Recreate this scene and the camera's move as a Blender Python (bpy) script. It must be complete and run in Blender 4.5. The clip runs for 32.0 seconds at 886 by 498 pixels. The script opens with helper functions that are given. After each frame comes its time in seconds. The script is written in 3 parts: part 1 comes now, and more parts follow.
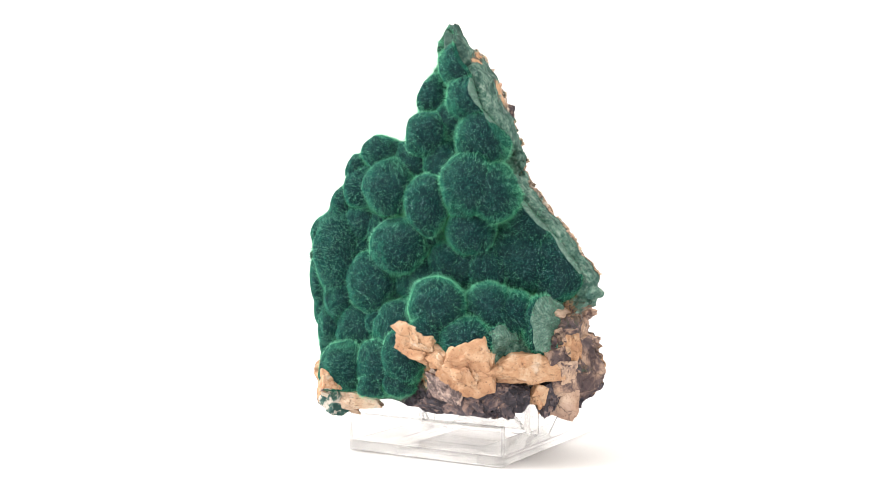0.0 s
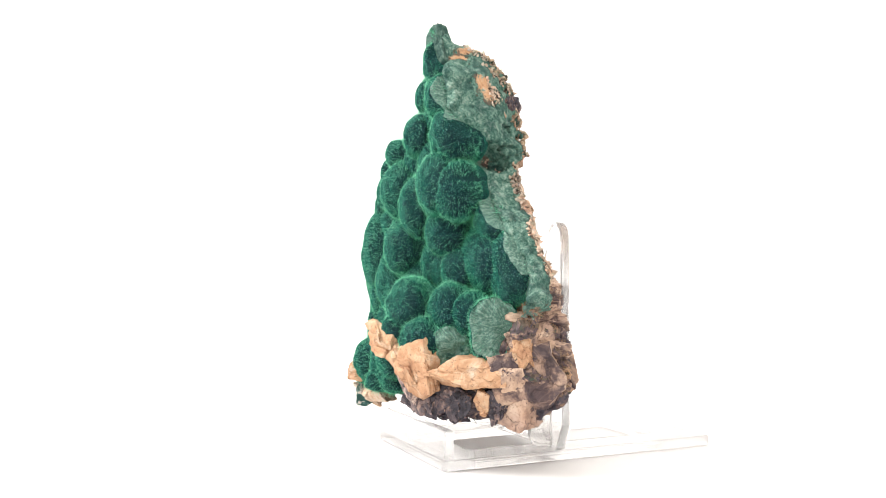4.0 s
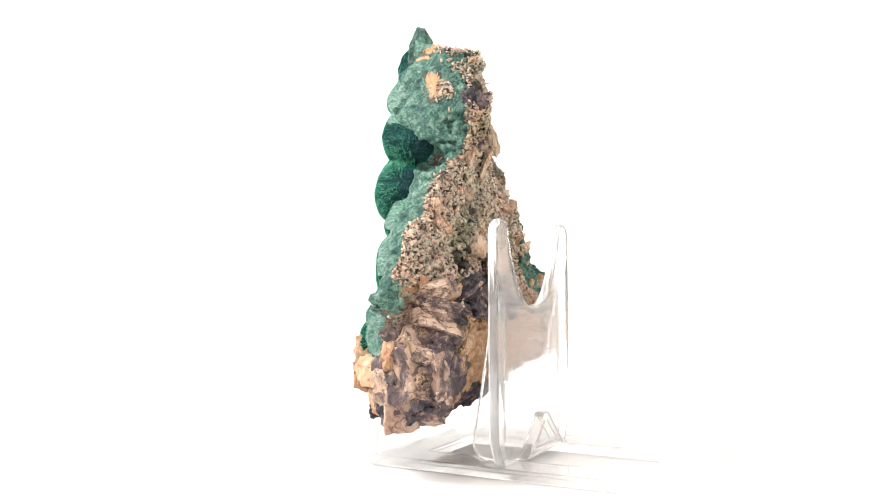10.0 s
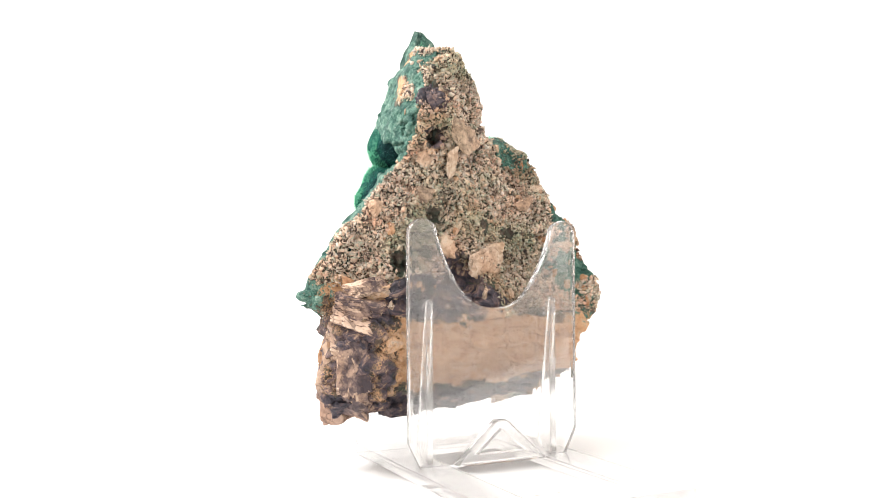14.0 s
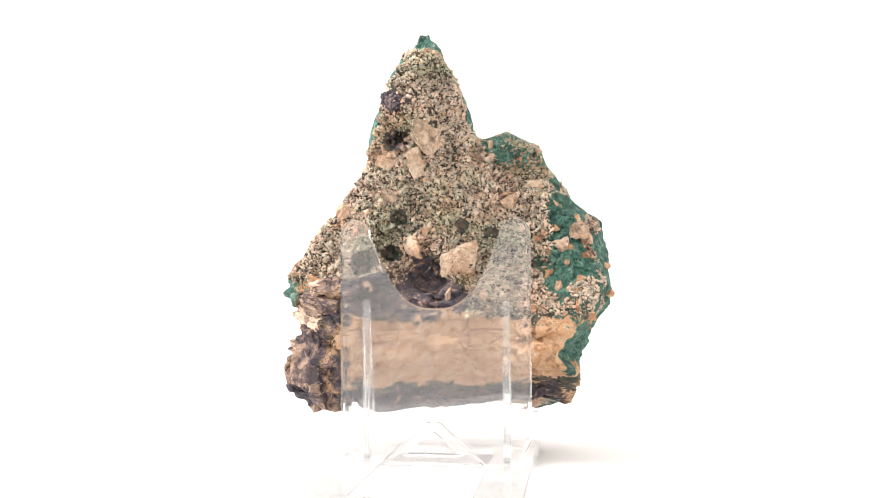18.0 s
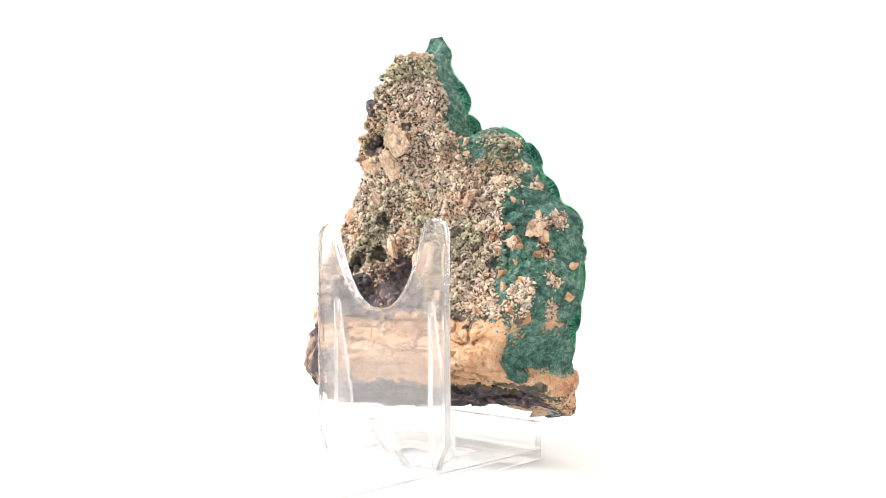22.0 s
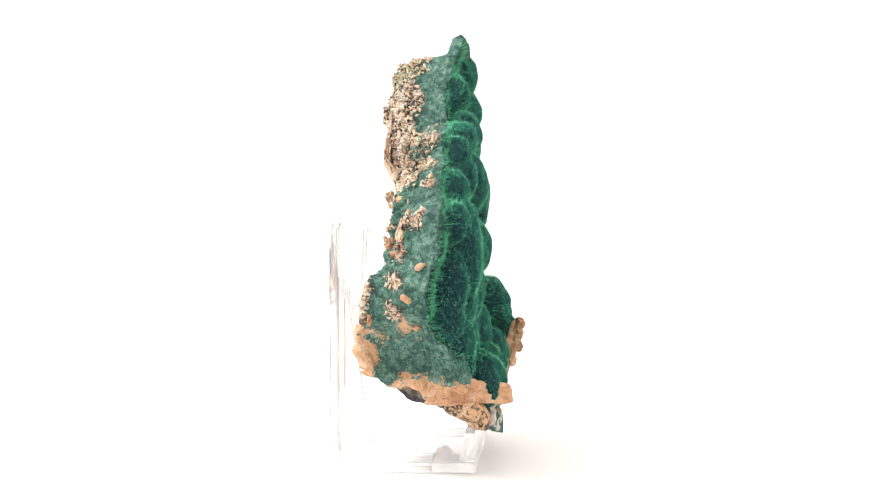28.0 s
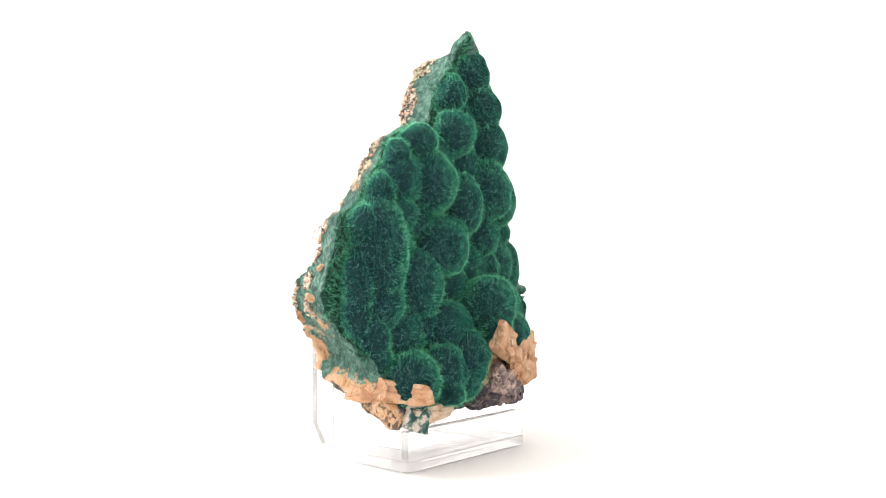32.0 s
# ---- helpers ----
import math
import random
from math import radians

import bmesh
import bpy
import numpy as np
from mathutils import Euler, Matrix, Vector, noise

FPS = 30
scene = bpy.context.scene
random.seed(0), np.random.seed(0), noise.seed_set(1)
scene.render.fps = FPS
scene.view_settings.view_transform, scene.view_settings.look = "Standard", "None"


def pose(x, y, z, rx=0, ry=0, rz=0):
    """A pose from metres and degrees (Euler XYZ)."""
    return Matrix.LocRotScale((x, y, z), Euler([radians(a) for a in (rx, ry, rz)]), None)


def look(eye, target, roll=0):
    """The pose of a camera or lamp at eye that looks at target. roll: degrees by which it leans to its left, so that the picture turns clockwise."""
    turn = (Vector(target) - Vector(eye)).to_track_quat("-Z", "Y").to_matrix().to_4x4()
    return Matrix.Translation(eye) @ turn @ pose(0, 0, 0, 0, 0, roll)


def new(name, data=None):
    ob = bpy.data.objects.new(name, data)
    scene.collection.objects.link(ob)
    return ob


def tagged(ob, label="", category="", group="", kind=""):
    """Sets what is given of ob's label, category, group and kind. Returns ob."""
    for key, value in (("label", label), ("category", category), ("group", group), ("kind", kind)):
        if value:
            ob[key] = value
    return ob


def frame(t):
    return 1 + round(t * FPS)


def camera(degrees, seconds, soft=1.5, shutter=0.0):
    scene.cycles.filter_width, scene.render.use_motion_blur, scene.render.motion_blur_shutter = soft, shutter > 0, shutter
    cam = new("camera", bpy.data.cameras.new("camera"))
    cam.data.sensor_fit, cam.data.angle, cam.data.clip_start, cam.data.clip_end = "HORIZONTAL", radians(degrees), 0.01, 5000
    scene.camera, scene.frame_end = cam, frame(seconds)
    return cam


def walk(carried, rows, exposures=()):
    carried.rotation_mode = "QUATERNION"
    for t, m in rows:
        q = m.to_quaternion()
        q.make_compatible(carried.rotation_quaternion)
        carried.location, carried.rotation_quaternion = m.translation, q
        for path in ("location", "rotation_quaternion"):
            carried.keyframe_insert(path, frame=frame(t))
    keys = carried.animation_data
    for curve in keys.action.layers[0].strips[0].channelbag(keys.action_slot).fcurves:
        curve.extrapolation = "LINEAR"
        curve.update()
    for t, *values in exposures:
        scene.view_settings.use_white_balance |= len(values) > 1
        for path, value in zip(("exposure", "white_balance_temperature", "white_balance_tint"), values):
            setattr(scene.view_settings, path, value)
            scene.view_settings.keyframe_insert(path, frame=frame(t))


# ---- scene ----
# A mineral specimen on a clear display easel turns in a white light box, before a still camera.
# Working unit for shapes: millimetres, MM turns them into metres.
MM = 0.001
EYE = Vector((0.0, -0.25, 0.05125))
YAW, PITCH, ROLL = radians(-0.0796), radians(1.082), -0.339
TURN_START, TURN_RATE = -31.5, -8.738     # degrees, degrees a second

cam = camera(52.03, 32.0, soft=0.6)
AIM = Vector((math.sin(YAW) * math.cos(PITCH), math.cos(YAW) * math.cos(PITCH), math.sin(PITCH)))
walk(cam, [(0, look(EYE, EYE + AIM, ROLL)), (32, look(EYE, EYE + AIM, ROLL))])

# ---- light ----
world = bpy.data.worlds.new("room")
scene.world = world
world.use_nodes = True
world.node_tree.nodes["Background"].inputs["Color"].default_value = (1.0, 0.935, 0.88, 1)
world.node_tree.nodes["Background"].inputs["Strength"].default_value = 1.52
scene.view_settings.exposure = 0.06


def panel_light(name, at, target, size_x, size_y, power, colour=(1, 1, 1)):
    data = bpy.data.lights.new(name, "AREA")
    data.shape, data.size, data.size_y, data.energy, data.color = "RECTANGLE", size_x, size_y, power, colour
    ob = new(name, data)
    ob.matrix_world = look(at, target)
    return ob


panel_light("ceiling_panel", (-0.02, 0.05, 0.60), (0, 0.05, 0), 1.0, 0.9, 1.2, (1, 0.955, 0.92))
panel_light("key_panel", (-0.29, -0.03, 0.37), (0, 0, 0.03), 0.2, 0.2, 2.5, (1, 0.99, 0.98))

# ---- materials ----


def material(name):
    m = bpy.data.materials.new(name)
    m.use_nodes = True
    nt = m.node_tree
    return m, nt, nt.nodes["Principled BSDF"]


def node(nt, kind, **values):
    n = nt.nodes.new(kind)
    for k, v in values.items():
        n.inputs[k].default_value = v
    return n


def coords(nt):
    return nt.nodes.new("ShaderNodeTexCoord").outputs["Object"]


def noise_tex(nt, where, scale, detail=4, rough=0.6, distort=0.0):
    n = node(nt, "ShaderNodeTexNoise", Scale=scale, Detail=detail, Roughness=rough, Distortion=distort)
    nt.links.new(where, n.inputs["Vector"])
    return n.outputs["Fac"]


def voronoi_tex(nt, where, scale, out="Distance", feature="F1"):
    n = node(nt, "ShaderNodeTexVoronoi", Scale=scale)
    n.feature = feature
    nt.links.new(where, n.inputs["Vector"])
    return n.outputs[out]


def ramp(nt, fac, *stops):
    n = nt.nodes.new("ShaderNodeValToRGB")
    e = n.color_ramp.elements
    while len(e) < len(stops):
        e.new(0.5)
    for el, (pos, col) in zip(e, stops):
        el.position, el.color = pos, (*col, 1) if len(col) == 3 else col
    nt.links.new(fac, n.inputs["Fac"])
    return n.outputs["Color"]


def mix(nt, fac, a, b, blend="MIX"):
    n = nt.nodes.new("ShaderNodeMix")
    n.data_type, n.blend_type = "RGBA", blend
    for sock, v in ((n.inputs[0], fac), (n.inputs[6], a), (n.inputs[7], b)):
        if isinstance(v, bpy.types.NodeSocket):
            nt.links.new(v, sock)
        else:
            sock.default_value = v if not isinstance(v, tuple) else (*v, 1)
    return n.outputs[2]


def maths(nt, op, a, b=0.0, clamp=False):
    n = nt.nodes.new("ShaderNodeMath")
    n.operation, n.use_clamp = op, clamp
    for sock, v in zip(n.inputs, (a, b)):
        if isinstance(v, bpy.types.NodeSocket):
            nt.links.new(v, sock)
        else:
            sock.default_value = v
    return n.outputs[0]


def bump(nt, bsdf, height, strength, distance):
    b = node(nt, "ShaderNodeBump", Strength=strength, Distance=distance)
    nt.links.new(height, b.inputs["Height"])
    nt.links.new(b.outputs["Normal"], bsdf.inputs["Normal"])


def white_paint():
    m, nt, p = material("white_backdrop")
    w = coords(nt)
    nt.links.new(ramp(nt, noise_tex(nt, w, 9), (0.3, (0.765, 0.765, 0.765)), (0.7, (0.78, 0.78, 0.778))), p.inputs["Base Color"])
    p.inputs["Roughness"].default_value = 0.7
    p.inputs["Specular IOR Level"].default_value = 0.2
    bump(nt, p, noise_tex(nt, w, 900, 2), 0.05, 0.0003)
    return m


def needle_crystal():
    """Thin green crystal needles that let light through from behind."""
    m, nt, p = material("green_needles")
    w = coords(nt)
    grain = noise_tex(nt, w, 900, 3)
    nt.links.new(ramp(nt, grain, (0.3, (0.05, 0.32, 0.19)), (0.7, (0.26, 0.80, 0.50))), p.inputs["Base Color"])
    p.inputs["Roughness"].default_value = 0.4
    p.inputs["Specular IOR Level"].default_value = 0.2
    lit = nt.nodes.new("ShaderNodeBsdfTranslucent")
    nt.links.new(ramp(nt, grain, (0.3, (0.22, 0.78, 0.48)), (0.7, (0.5, 0.96, 0.70))), lit.inputs["Color"])
    both = nt.nodes.new("ShaderNodeMixShader")
    both.inputs[0].default_value = 0.4
    nt.links.new(p.outputs[0], both.inputs[1])
    nt.links.new(lit.outputs[0], both.inputs[2])
    nt.links.new(both.outputs[0], nt.nodes["Material Output"].inputs["Surface"])
    return m


def velvet_ground():
    """The velvet seen end-on: dark, dotted all over with the tips of the needles, the palest dots painted as their
    glint.
    """
    m, nt, p = material("green_velvet")
    w = coords(nt)
    sep = nt.nodes.new("ShaderNodeSeparateColor")
    nt.links.new(voronoi_tex(nt, w, 4200, "Color"), sep.inputs["Color"])
    # the last, palest stop is a sparkle on the tips, put into the colour
    col = ramp(nt, sep.outputs[0], (0.0, (0.002, 0.011, 0.014)), (0.5, (0.004, 0.022, 0.025)), (0.8, (0.009, 0.048, 0.046)), (0.94, (0.02, 0.09, 0.08)), (0.99, (0.11, 0.21, 0.22)))
    col = mix(nt, ramp(nt, noise_tex(nt, w, 240, 3), (0.4, (0, 0, 0)), (0.65, (0.5, 0.5, 0.5))), col, (0.012, 0.03, 0.034))
    nt.links.new(col, p.inputs["Base Color"])
    p.inputs["Sheen Weight"].default_value = 0.42
    p.inputs["Sheen Roughness"].default_value = 0.32
    p.inputs["Sheen Tint"].default_value = (0.04, 0.62, 0.36, 1)
    p.inputs["Roughness"].default_value = 0.8
    p.inputs["Specular IOR Level"].default_value = 0.06
    bump(nt, p, voronoi_tex(nt, w, 2600), 0.8, 0.0004)
    return m


def cut_green():
    """Broken velvet seen from its cut side: pale silky fibres."""
    m, nt, p = material("cut_green")
    w = coords(nt)
    ray = nt.nodes.new("ShaderNodeAttribute")
    ray.attribute_name = "ray"
    fib, mid = noise_tex(nt, ray.outputs["Vector"], 13, 4, 0.7), noise_tex(nt, w, 420, 5, 0.7)
    fib = maths(nt, "ADD", maths(nt, "MULTIPLY", fib, 0.65), maths(nt, "MULTIPLY", noise_tex(nt, w, 1500, 4, 0.7), 0.35))
    col = ramp(nt, fib, (0.37, (0.02, 0.08, 0.06)), (0.48, (0.065, 0.16, 0.125)), (0.56, (0.17, 0.29, 0.235)), (0.66, (0.32, 0.42, 0.36)))
    col = mix(nt, ramp(nt, mid, (0.4, (0, 0, 0)), (0.65, (0.45, 0.45, 0.45))), col, (0.03, 0.10, 0.075))
    nt.links.new(col, p.inputs["Base Color"])
    p.inputs["Roughness"].default_value = 0.5
    bump(nt, p, fib, 0.9, 0.0007)
    return m


def clear_acrylic(name, see_through, streaks, veil_share=0.03):
    """Moulded clear plastic; streaks: drawn lines in the plate that smear what lies behind it sideways."""
    m, nt, p = material(name)
    w = coords(nt)
    p.inputs["Base Color"].default_value = (0.97, 0.965, 0.96, 1)
    p.inputs["Transmission Weight"].default_value = 1.0
    p.inputs["IOR"].default_value = 1.49
    p.inputs["Roughness"].default_value = 0.03
    if streaks:
        stretch = node(nt, "ShaderNodeMapping", Scale=(1.0, 0.1, 0.06))
        nt.links.new(w, stretch.inputs["Vector"])
        p.inputs["Roughness"].default_value = 0.045
        bump(nt, p, noise_tex(nt, stretch.outputs["Vector"], 1000, 2), 0.09, 0.0004)
    else:
        bump(nt, p, noise_tex(nt, w, 60, 2), 0.04, 0.0004)
    # flat white mixed in for the bright veil of reflections on the plastic
    veil = nt.nodes.new("ShaderNodeBsdfDiffuse")
    veil.inputs["Color"].default_value = (0.9, 0.9, 0.9, 1)
    veiled = nt.nodes.new("ShaderNodeMixShader")
    veiled.inputs[0].default_value = veil_share
    clear = nt.nodes.new("ShaderNodeBsdfTransparent")
    both = nt.nodes.new("ShaderNodeMixShader")
    both.inputs[0].default_value = see_through
    nt.links.new(p.outputs[0], veiled.inputs[1])
    nt.links.new(veil.outputs[0], veiled.inputs[2])
    nt.links.new(veiled.outputs[0], both.inputs[1])
    nt.links.new(clear.outputs[0], both.inputs[2])
    nt.links.new(both.outputs[0], nt.nodes["Material Output"].inputs["Surface"])
    return m


def rock_skin():
    """Broken rock: green crust, orange calcite, dark iron-stained rock (its colour also shades two hollows) and grey
    granular crust, by the zones stored on the mesh.
    """
    m, nt, p = material("specimen_rock")
    w = coords(nt)
    zone = nt.nodes.new("ShaderNodeAttribute")
    zone.attribute_name = "zone"
    sep = nt.nodes.new("ShaderNodeSeparateColor")
    nt.links.new(zone.outputs["Color"], sep.inputs["Color"])
    fine, mid, big = noise_tex(nt, w, 1400, 5, 0.65), noise_tex(nt, w, 420, 5, 0.65, 0.6), noise_tex(nt, w, 130, 4)
    grain = voronoi_tex(nt, w, 700, "Color")
    gsep = nt.nodes.new("ShaderNodeSeparateColor")
    nt.links.new(grain, gsep.inputs["Color"])
    # grain colours of the crust, darkened to carry the shade between the crumbs
    crust = ramp(nt, gsep.outputs[0], (0.0, (0.03, 0.024, 0.02)), (0.35, (0.08, 0.062, 0.05)), (0.7, (0.17, 0.125, 0.095)), (1.0, (0.06, 0.075, 0.058)))
    crust = mix(nt, ramp(nt, mid, (0.45, (0, 0, 0)), (0.62, (1, 1, 1))), crust, (0.055, 0.08, 0.058))
    calcite = ramp(nt, mid, (0.25, (0.26, 0.14, 0.09)), (0.40, (0.52, 0.29, 0.15)), (0.54, (0.62, 0.39, 0.23)), (0.7, (0.66, 0.50, 0.38)), (0.85, (0.48, 0.44, 0.38)))
    calcite = mix(nt, ramp(nt, fine, (0.3, (0.6, 0.6, 0.6)), (0.5, (0, 0, 0))), calcite, (0.30, 0.16, 0.10))
    dark = ramp(nt, mid, (0.3, (0.018, 0.017, 0.024)), (0.46, (0.065, 0.058, 0.074)), (0.57, (0.15, 0.105, 0.105)), (0.66, (0.46, 0.31, 0.22)))
    fibre = maths(nt, "ADD", maths(nt, "MULTIPLY", mid, 0.45), maths(nt, "MULTIPLY", noise_tex(nt, w, 1000, 5, 0.75, 1.2), 0.55))
    green = ramp(nt, fibre, (0.36, (0.007, 0.040, 0.031)), (0.44, (0.036, 0.112, 0.088)), (0.52, (0.11, 0.225, 0.175)), (0.60, (0.25, 0.36, 0.30)), (0.7, (0.38, 0.46, 0.40)))
    green = mix(nt, ramp(nt, noise_tex(nt, w, 190, 5, 0.7, 1.0), (0.40, (0.65, 0.65, 0.65)), (0.5, (0, 0, 0))), green, (0.010, 0.05, 0.046))
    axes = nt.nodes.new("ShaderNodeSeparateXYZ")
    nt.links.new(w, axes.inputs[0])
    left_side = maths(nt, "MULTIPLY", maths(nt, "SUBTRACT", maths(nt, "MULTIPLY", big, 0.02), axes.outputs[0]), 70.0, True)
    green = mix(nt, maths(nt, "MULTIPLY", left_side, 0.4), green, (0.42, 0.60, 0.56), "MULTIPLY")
    rag = maths(nt, "MULTIPLY", maths(nt, "SUBTRACT", maths(nt, "ADD", maths(nt, "MULTIPLY", mid, 0.6), maths(nt, "MULTIPLY", fine, 0.4)), 0.5), 3.4)

    def cover(channel):
        edge = maths(nt, "ADD", channel, rag)
        return maths(nt, "MULTIPLY", maths(nt, "SUBTRACT", edge, 0.42), 6.0, True)
    col = mix(nt, cover(sep.outputs[1]), crust, calcite)
    col = mix(nt, cover(sep.outputs[2]), col, dark)
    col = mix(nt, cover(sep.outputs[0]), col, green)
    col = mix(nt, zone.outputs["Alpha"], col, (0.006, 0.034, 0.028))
    nt.links.new(col, p.inputs["Base Color"])
    p.inputs["Roughness"].default_value = 0.75
    p.inputs["Specular IOR Level"].default_value = 0.3
    height = maths(nt, "ADD", maths(nt, "MULTIPLY", fine, 0.5), mid)
    bump(nt, p, height, 0.9, 0.0016)
    return m


def stone(name, stops, scale, spread=0.35, cracks=0.0, tints=()):
    """Broken rock; cracks: how dark its cracks are; tints: two colours that drift over it in patches."""
    m, nt, p = material(name)
    w = coords(nt)
    info = nt.nodes.new("ShaderNodeNewGeometry").outputs["Random Per Island"]
    n = maths(nt, "ADD", noise_tex(nt, w, scale, 5, 0.65, 0.5), maths(nt, "MULTIPLY", maths(nt, "SUBTRACT", info, 0.5), spread))
    col = ramp(nt, n, *stops)
    for k, tint in enumerate(tints):
        patch = ramp(nt, noise_tex(nt, w, 55 + 30 * k, 2), (0.48, (0, 0, 0)), (0.66, (0.65, 0.65, 0.65)))
        col = mix(nt, patch, col, tint, "MULTIPLY")
    height = noise_tex(nt, w, scale * 3, 4)
    if cracks:
        col = mix(nt, ramp(nt, noise_tex(nt, w, 1500, 3, 0.7), (0.33, (0.75, 0.75, 0.75)), (0.40, (0, 0, 0))), col, (0.12, 0.075, 0.055))
        swirl = node(nt, "ShaderNodeVectorMath")
        swirl.operation = "MULTIPLY_ADD"
        drift = node(nt, "ShaderNodeTexNoise", Scale=220.0, Detail=3.0)
        nt.links.new(w, drift.inputs["Vector"])
        nt.links.new(drift.outputs["Color"], swirl.inputs[0])
        swirl.inputs[1].default_value = (0.012, 0.012, 0.012)
        nt.links.new(w, swirl.inputs[2])
        gap = voronoi_tex(nt, swirl.outputs[0], 75, "Distance", "DISTANCE_TO_EDGE")
        line = ramp(nt, gap, (0.0, (1, 1, 1)), (0.022, (0, 0, 0)))
        col = mix(nt, maths(nt, "MULTIPLY", line, cracks), col, (0.05, 0.035, 0.035))
        height = maths(nt, "SUBTRACT", height, maths(nt, "MULTIPLY", line, 2.0))
    nt.links.new(col, p.inputs["Base Color"])
    p.inputs["Roughness"].default_value = 0.7
    p.inputs["Specular IOR Level"].default_value = 0.3
    bump(nt, p, height, 0.5, 0.0008)
    return m


WHITE = white_paint()
VELVET = velvet_ground()
NEEDLE = needle_crystal()
CUT = cut_green()
PLATE = clear_acrylic("streaked_acrylic", 0.1, True, 0.045)
RIB = clear_acrylic("rib_acrylic", 0.05, False, 0.10)
BASE = clear_acrylic("base_acrylic", 0.32, False, 0.05)
ROCK = rock_skin()
CALCITE = stone("orange_calcite", ((0.2, (0.15, 0.08, 0.055)), (0.34, (0.36, 0.195, 0.11)), (0.48, (0.46, 0.27, 0.155)), (0.6, (0.53, 0.36, 0.235)), (0.76, (0.62, 0.52, 0.43))), 260, 0.12, 0.12, ((0.90, 0.74, 0.64), (0.70, 0.60, 0.56)))
GREEN_ROCK = stone("green_rock", ((0.3, (0.008, 0.034, 0.03)), (0.45, (0.022, 0.066, 0.054)), (0.58, (0.06, 0.12, 0.095)), (0.7, (0.12, 0.19, 0.155))), 700, 0.2)
PALE = stone("pale_calcite", ((0.2, (0.14, 0.10, 0.08)), (0.34, (0.34, 0.25, 0.18)), (0.5, (0.52, 0.38, 0.28)), (0.65, (0.64, 0.51, 0.40)), (0.8, (0.44, 0.41, 0.35))), 500, 0.4, 0.15, ((0.7, 0.72, 0.64), (0.95, 0.78, 0.66)))
CRUMB = stone("crumbly_crust", ((0.08, (0.07, 0.055, 0.05)), (0.2, (0.46, 0.35, 0.27)), (0.32, (0.38, 0.42, 0.33)), (0.42, (0.72, 0.55, 0.41)), (0.54, (0.56, 0.48, 0.41)), (0.68, (0.76, 0.59, 0.44)), (0.8, (0.66, 0.43, 0.32)), (0.9, (0.42, 0.41, 0.34)), (0.97, (0.66, 0.58, 0.50))), 350, 0.9, 0.0, ((0.62, 0.80, 0.66), (0.92, 0.68, 0.58), (0.5, 0.46, 0.46)))


def part(name, bm, mat, parent=None, label=""):
    me = bpy.data.meshes.new(name)
    if isinstance(bm, bmesh.types.BMesh):
        bm.to_mesh(me)
        bm.free()
    else:
        v, f = bm
        v, f = np.asarray(v, np.float32), np.asarray(f, np.int32)
        me.vertices.add(len(v))
        me.vertices.foreach_set("co", v.ravel())
        me.loops.add(f.size)
        me.loops.foreach_set("vertex_index", f.ravel())
        me.polygons.add(len(f))
        me.polygons.foreach_set("loop_start", np.arange(0, f.size, f.shape[1], dtype=np.int32))
        me.update(calc_edges=True)
    me.materials.append(mat)
    ob = new(name, me)
    ob.parent = parent
    if label:
        tagged(ob, label)
    return ob


def smooth(ob, angle=None):
    ob.data.polygons.foreach_set("use_smooth", [True] * len(ob.data.polygons))
    if angle:
        ob.data.set_sharp_from_angle(angle=radians(angle))


# ---- light box ----


def sweep_sheet():
    """White sheet: floor, cove and back wall in one curve, with thickness."""
    prof = [(-0.45, 0.0), (0.22, 0.0)]
    prof += [(0.22 + 0.14 * math.sin(a), 0.14 - 0.14 * math.cos(a)) for a in np.linspace(0.1, math.pi / 2, 14)]
    prof += [(0.36, 0.55)]
    back = [(y + 0.004, z - 0.004) for y, z in prof]
    bm = bmesh.new()
    rings = []
    for x in (-0.48, 0.48):
        rings.append([bm.verts.new((x, y, z)) for y, z in prof + back[::-1]])
    n = len(prof) * 2
    for i in range(n):
        j = (i + 1) % n
        bm.faces.new((rings[0][i], rings[0][j], rings[1][j], rings[1][i]))
    for r in rings:
        bm.faces.new(r)
    bmesh.ops.recalc_face_normals(bm, faces=bm.faces)
    return bm


sheet = part("backdrop", sweep_sheet(), WHITE)
smooth(sheet, 40)
tagged(sheet, "seamless white photo sweep, floor curving up into wall", "backdrop", kind="structure")

# ---- rough shapes by a distance field ----
RNG = np.random.default_rng(7)


def lattice_noise(q, cell, seed):
    """Smooth value noise, -1 to 1, at the points q (n, 3)."""
    g = np.random.default_rng(seed).uniform(-1, 1, (32, 32, 32))
    u = q / cell + 400
    i = np.floor(u).astype(int)
    f = u - i
    f = f * f * (3 - 2 * f)
    out = 0
    for dx in (0, 1):
        for dy in (0, 1):
            for dz in (0, 1):
                wt = (f[:, 0] if dx else 1 - f[:, 0]) * (f[:, 1] if dy else 1 - f[:, 1]) * (f[:, 2] if dz else 1 - f[:, 2])
                out = out + wt * g[(i[:, 0] + dx) % 32, (i[:, 1] + dy) % 32, (i[:, 2] + dz) % 32]
    return out


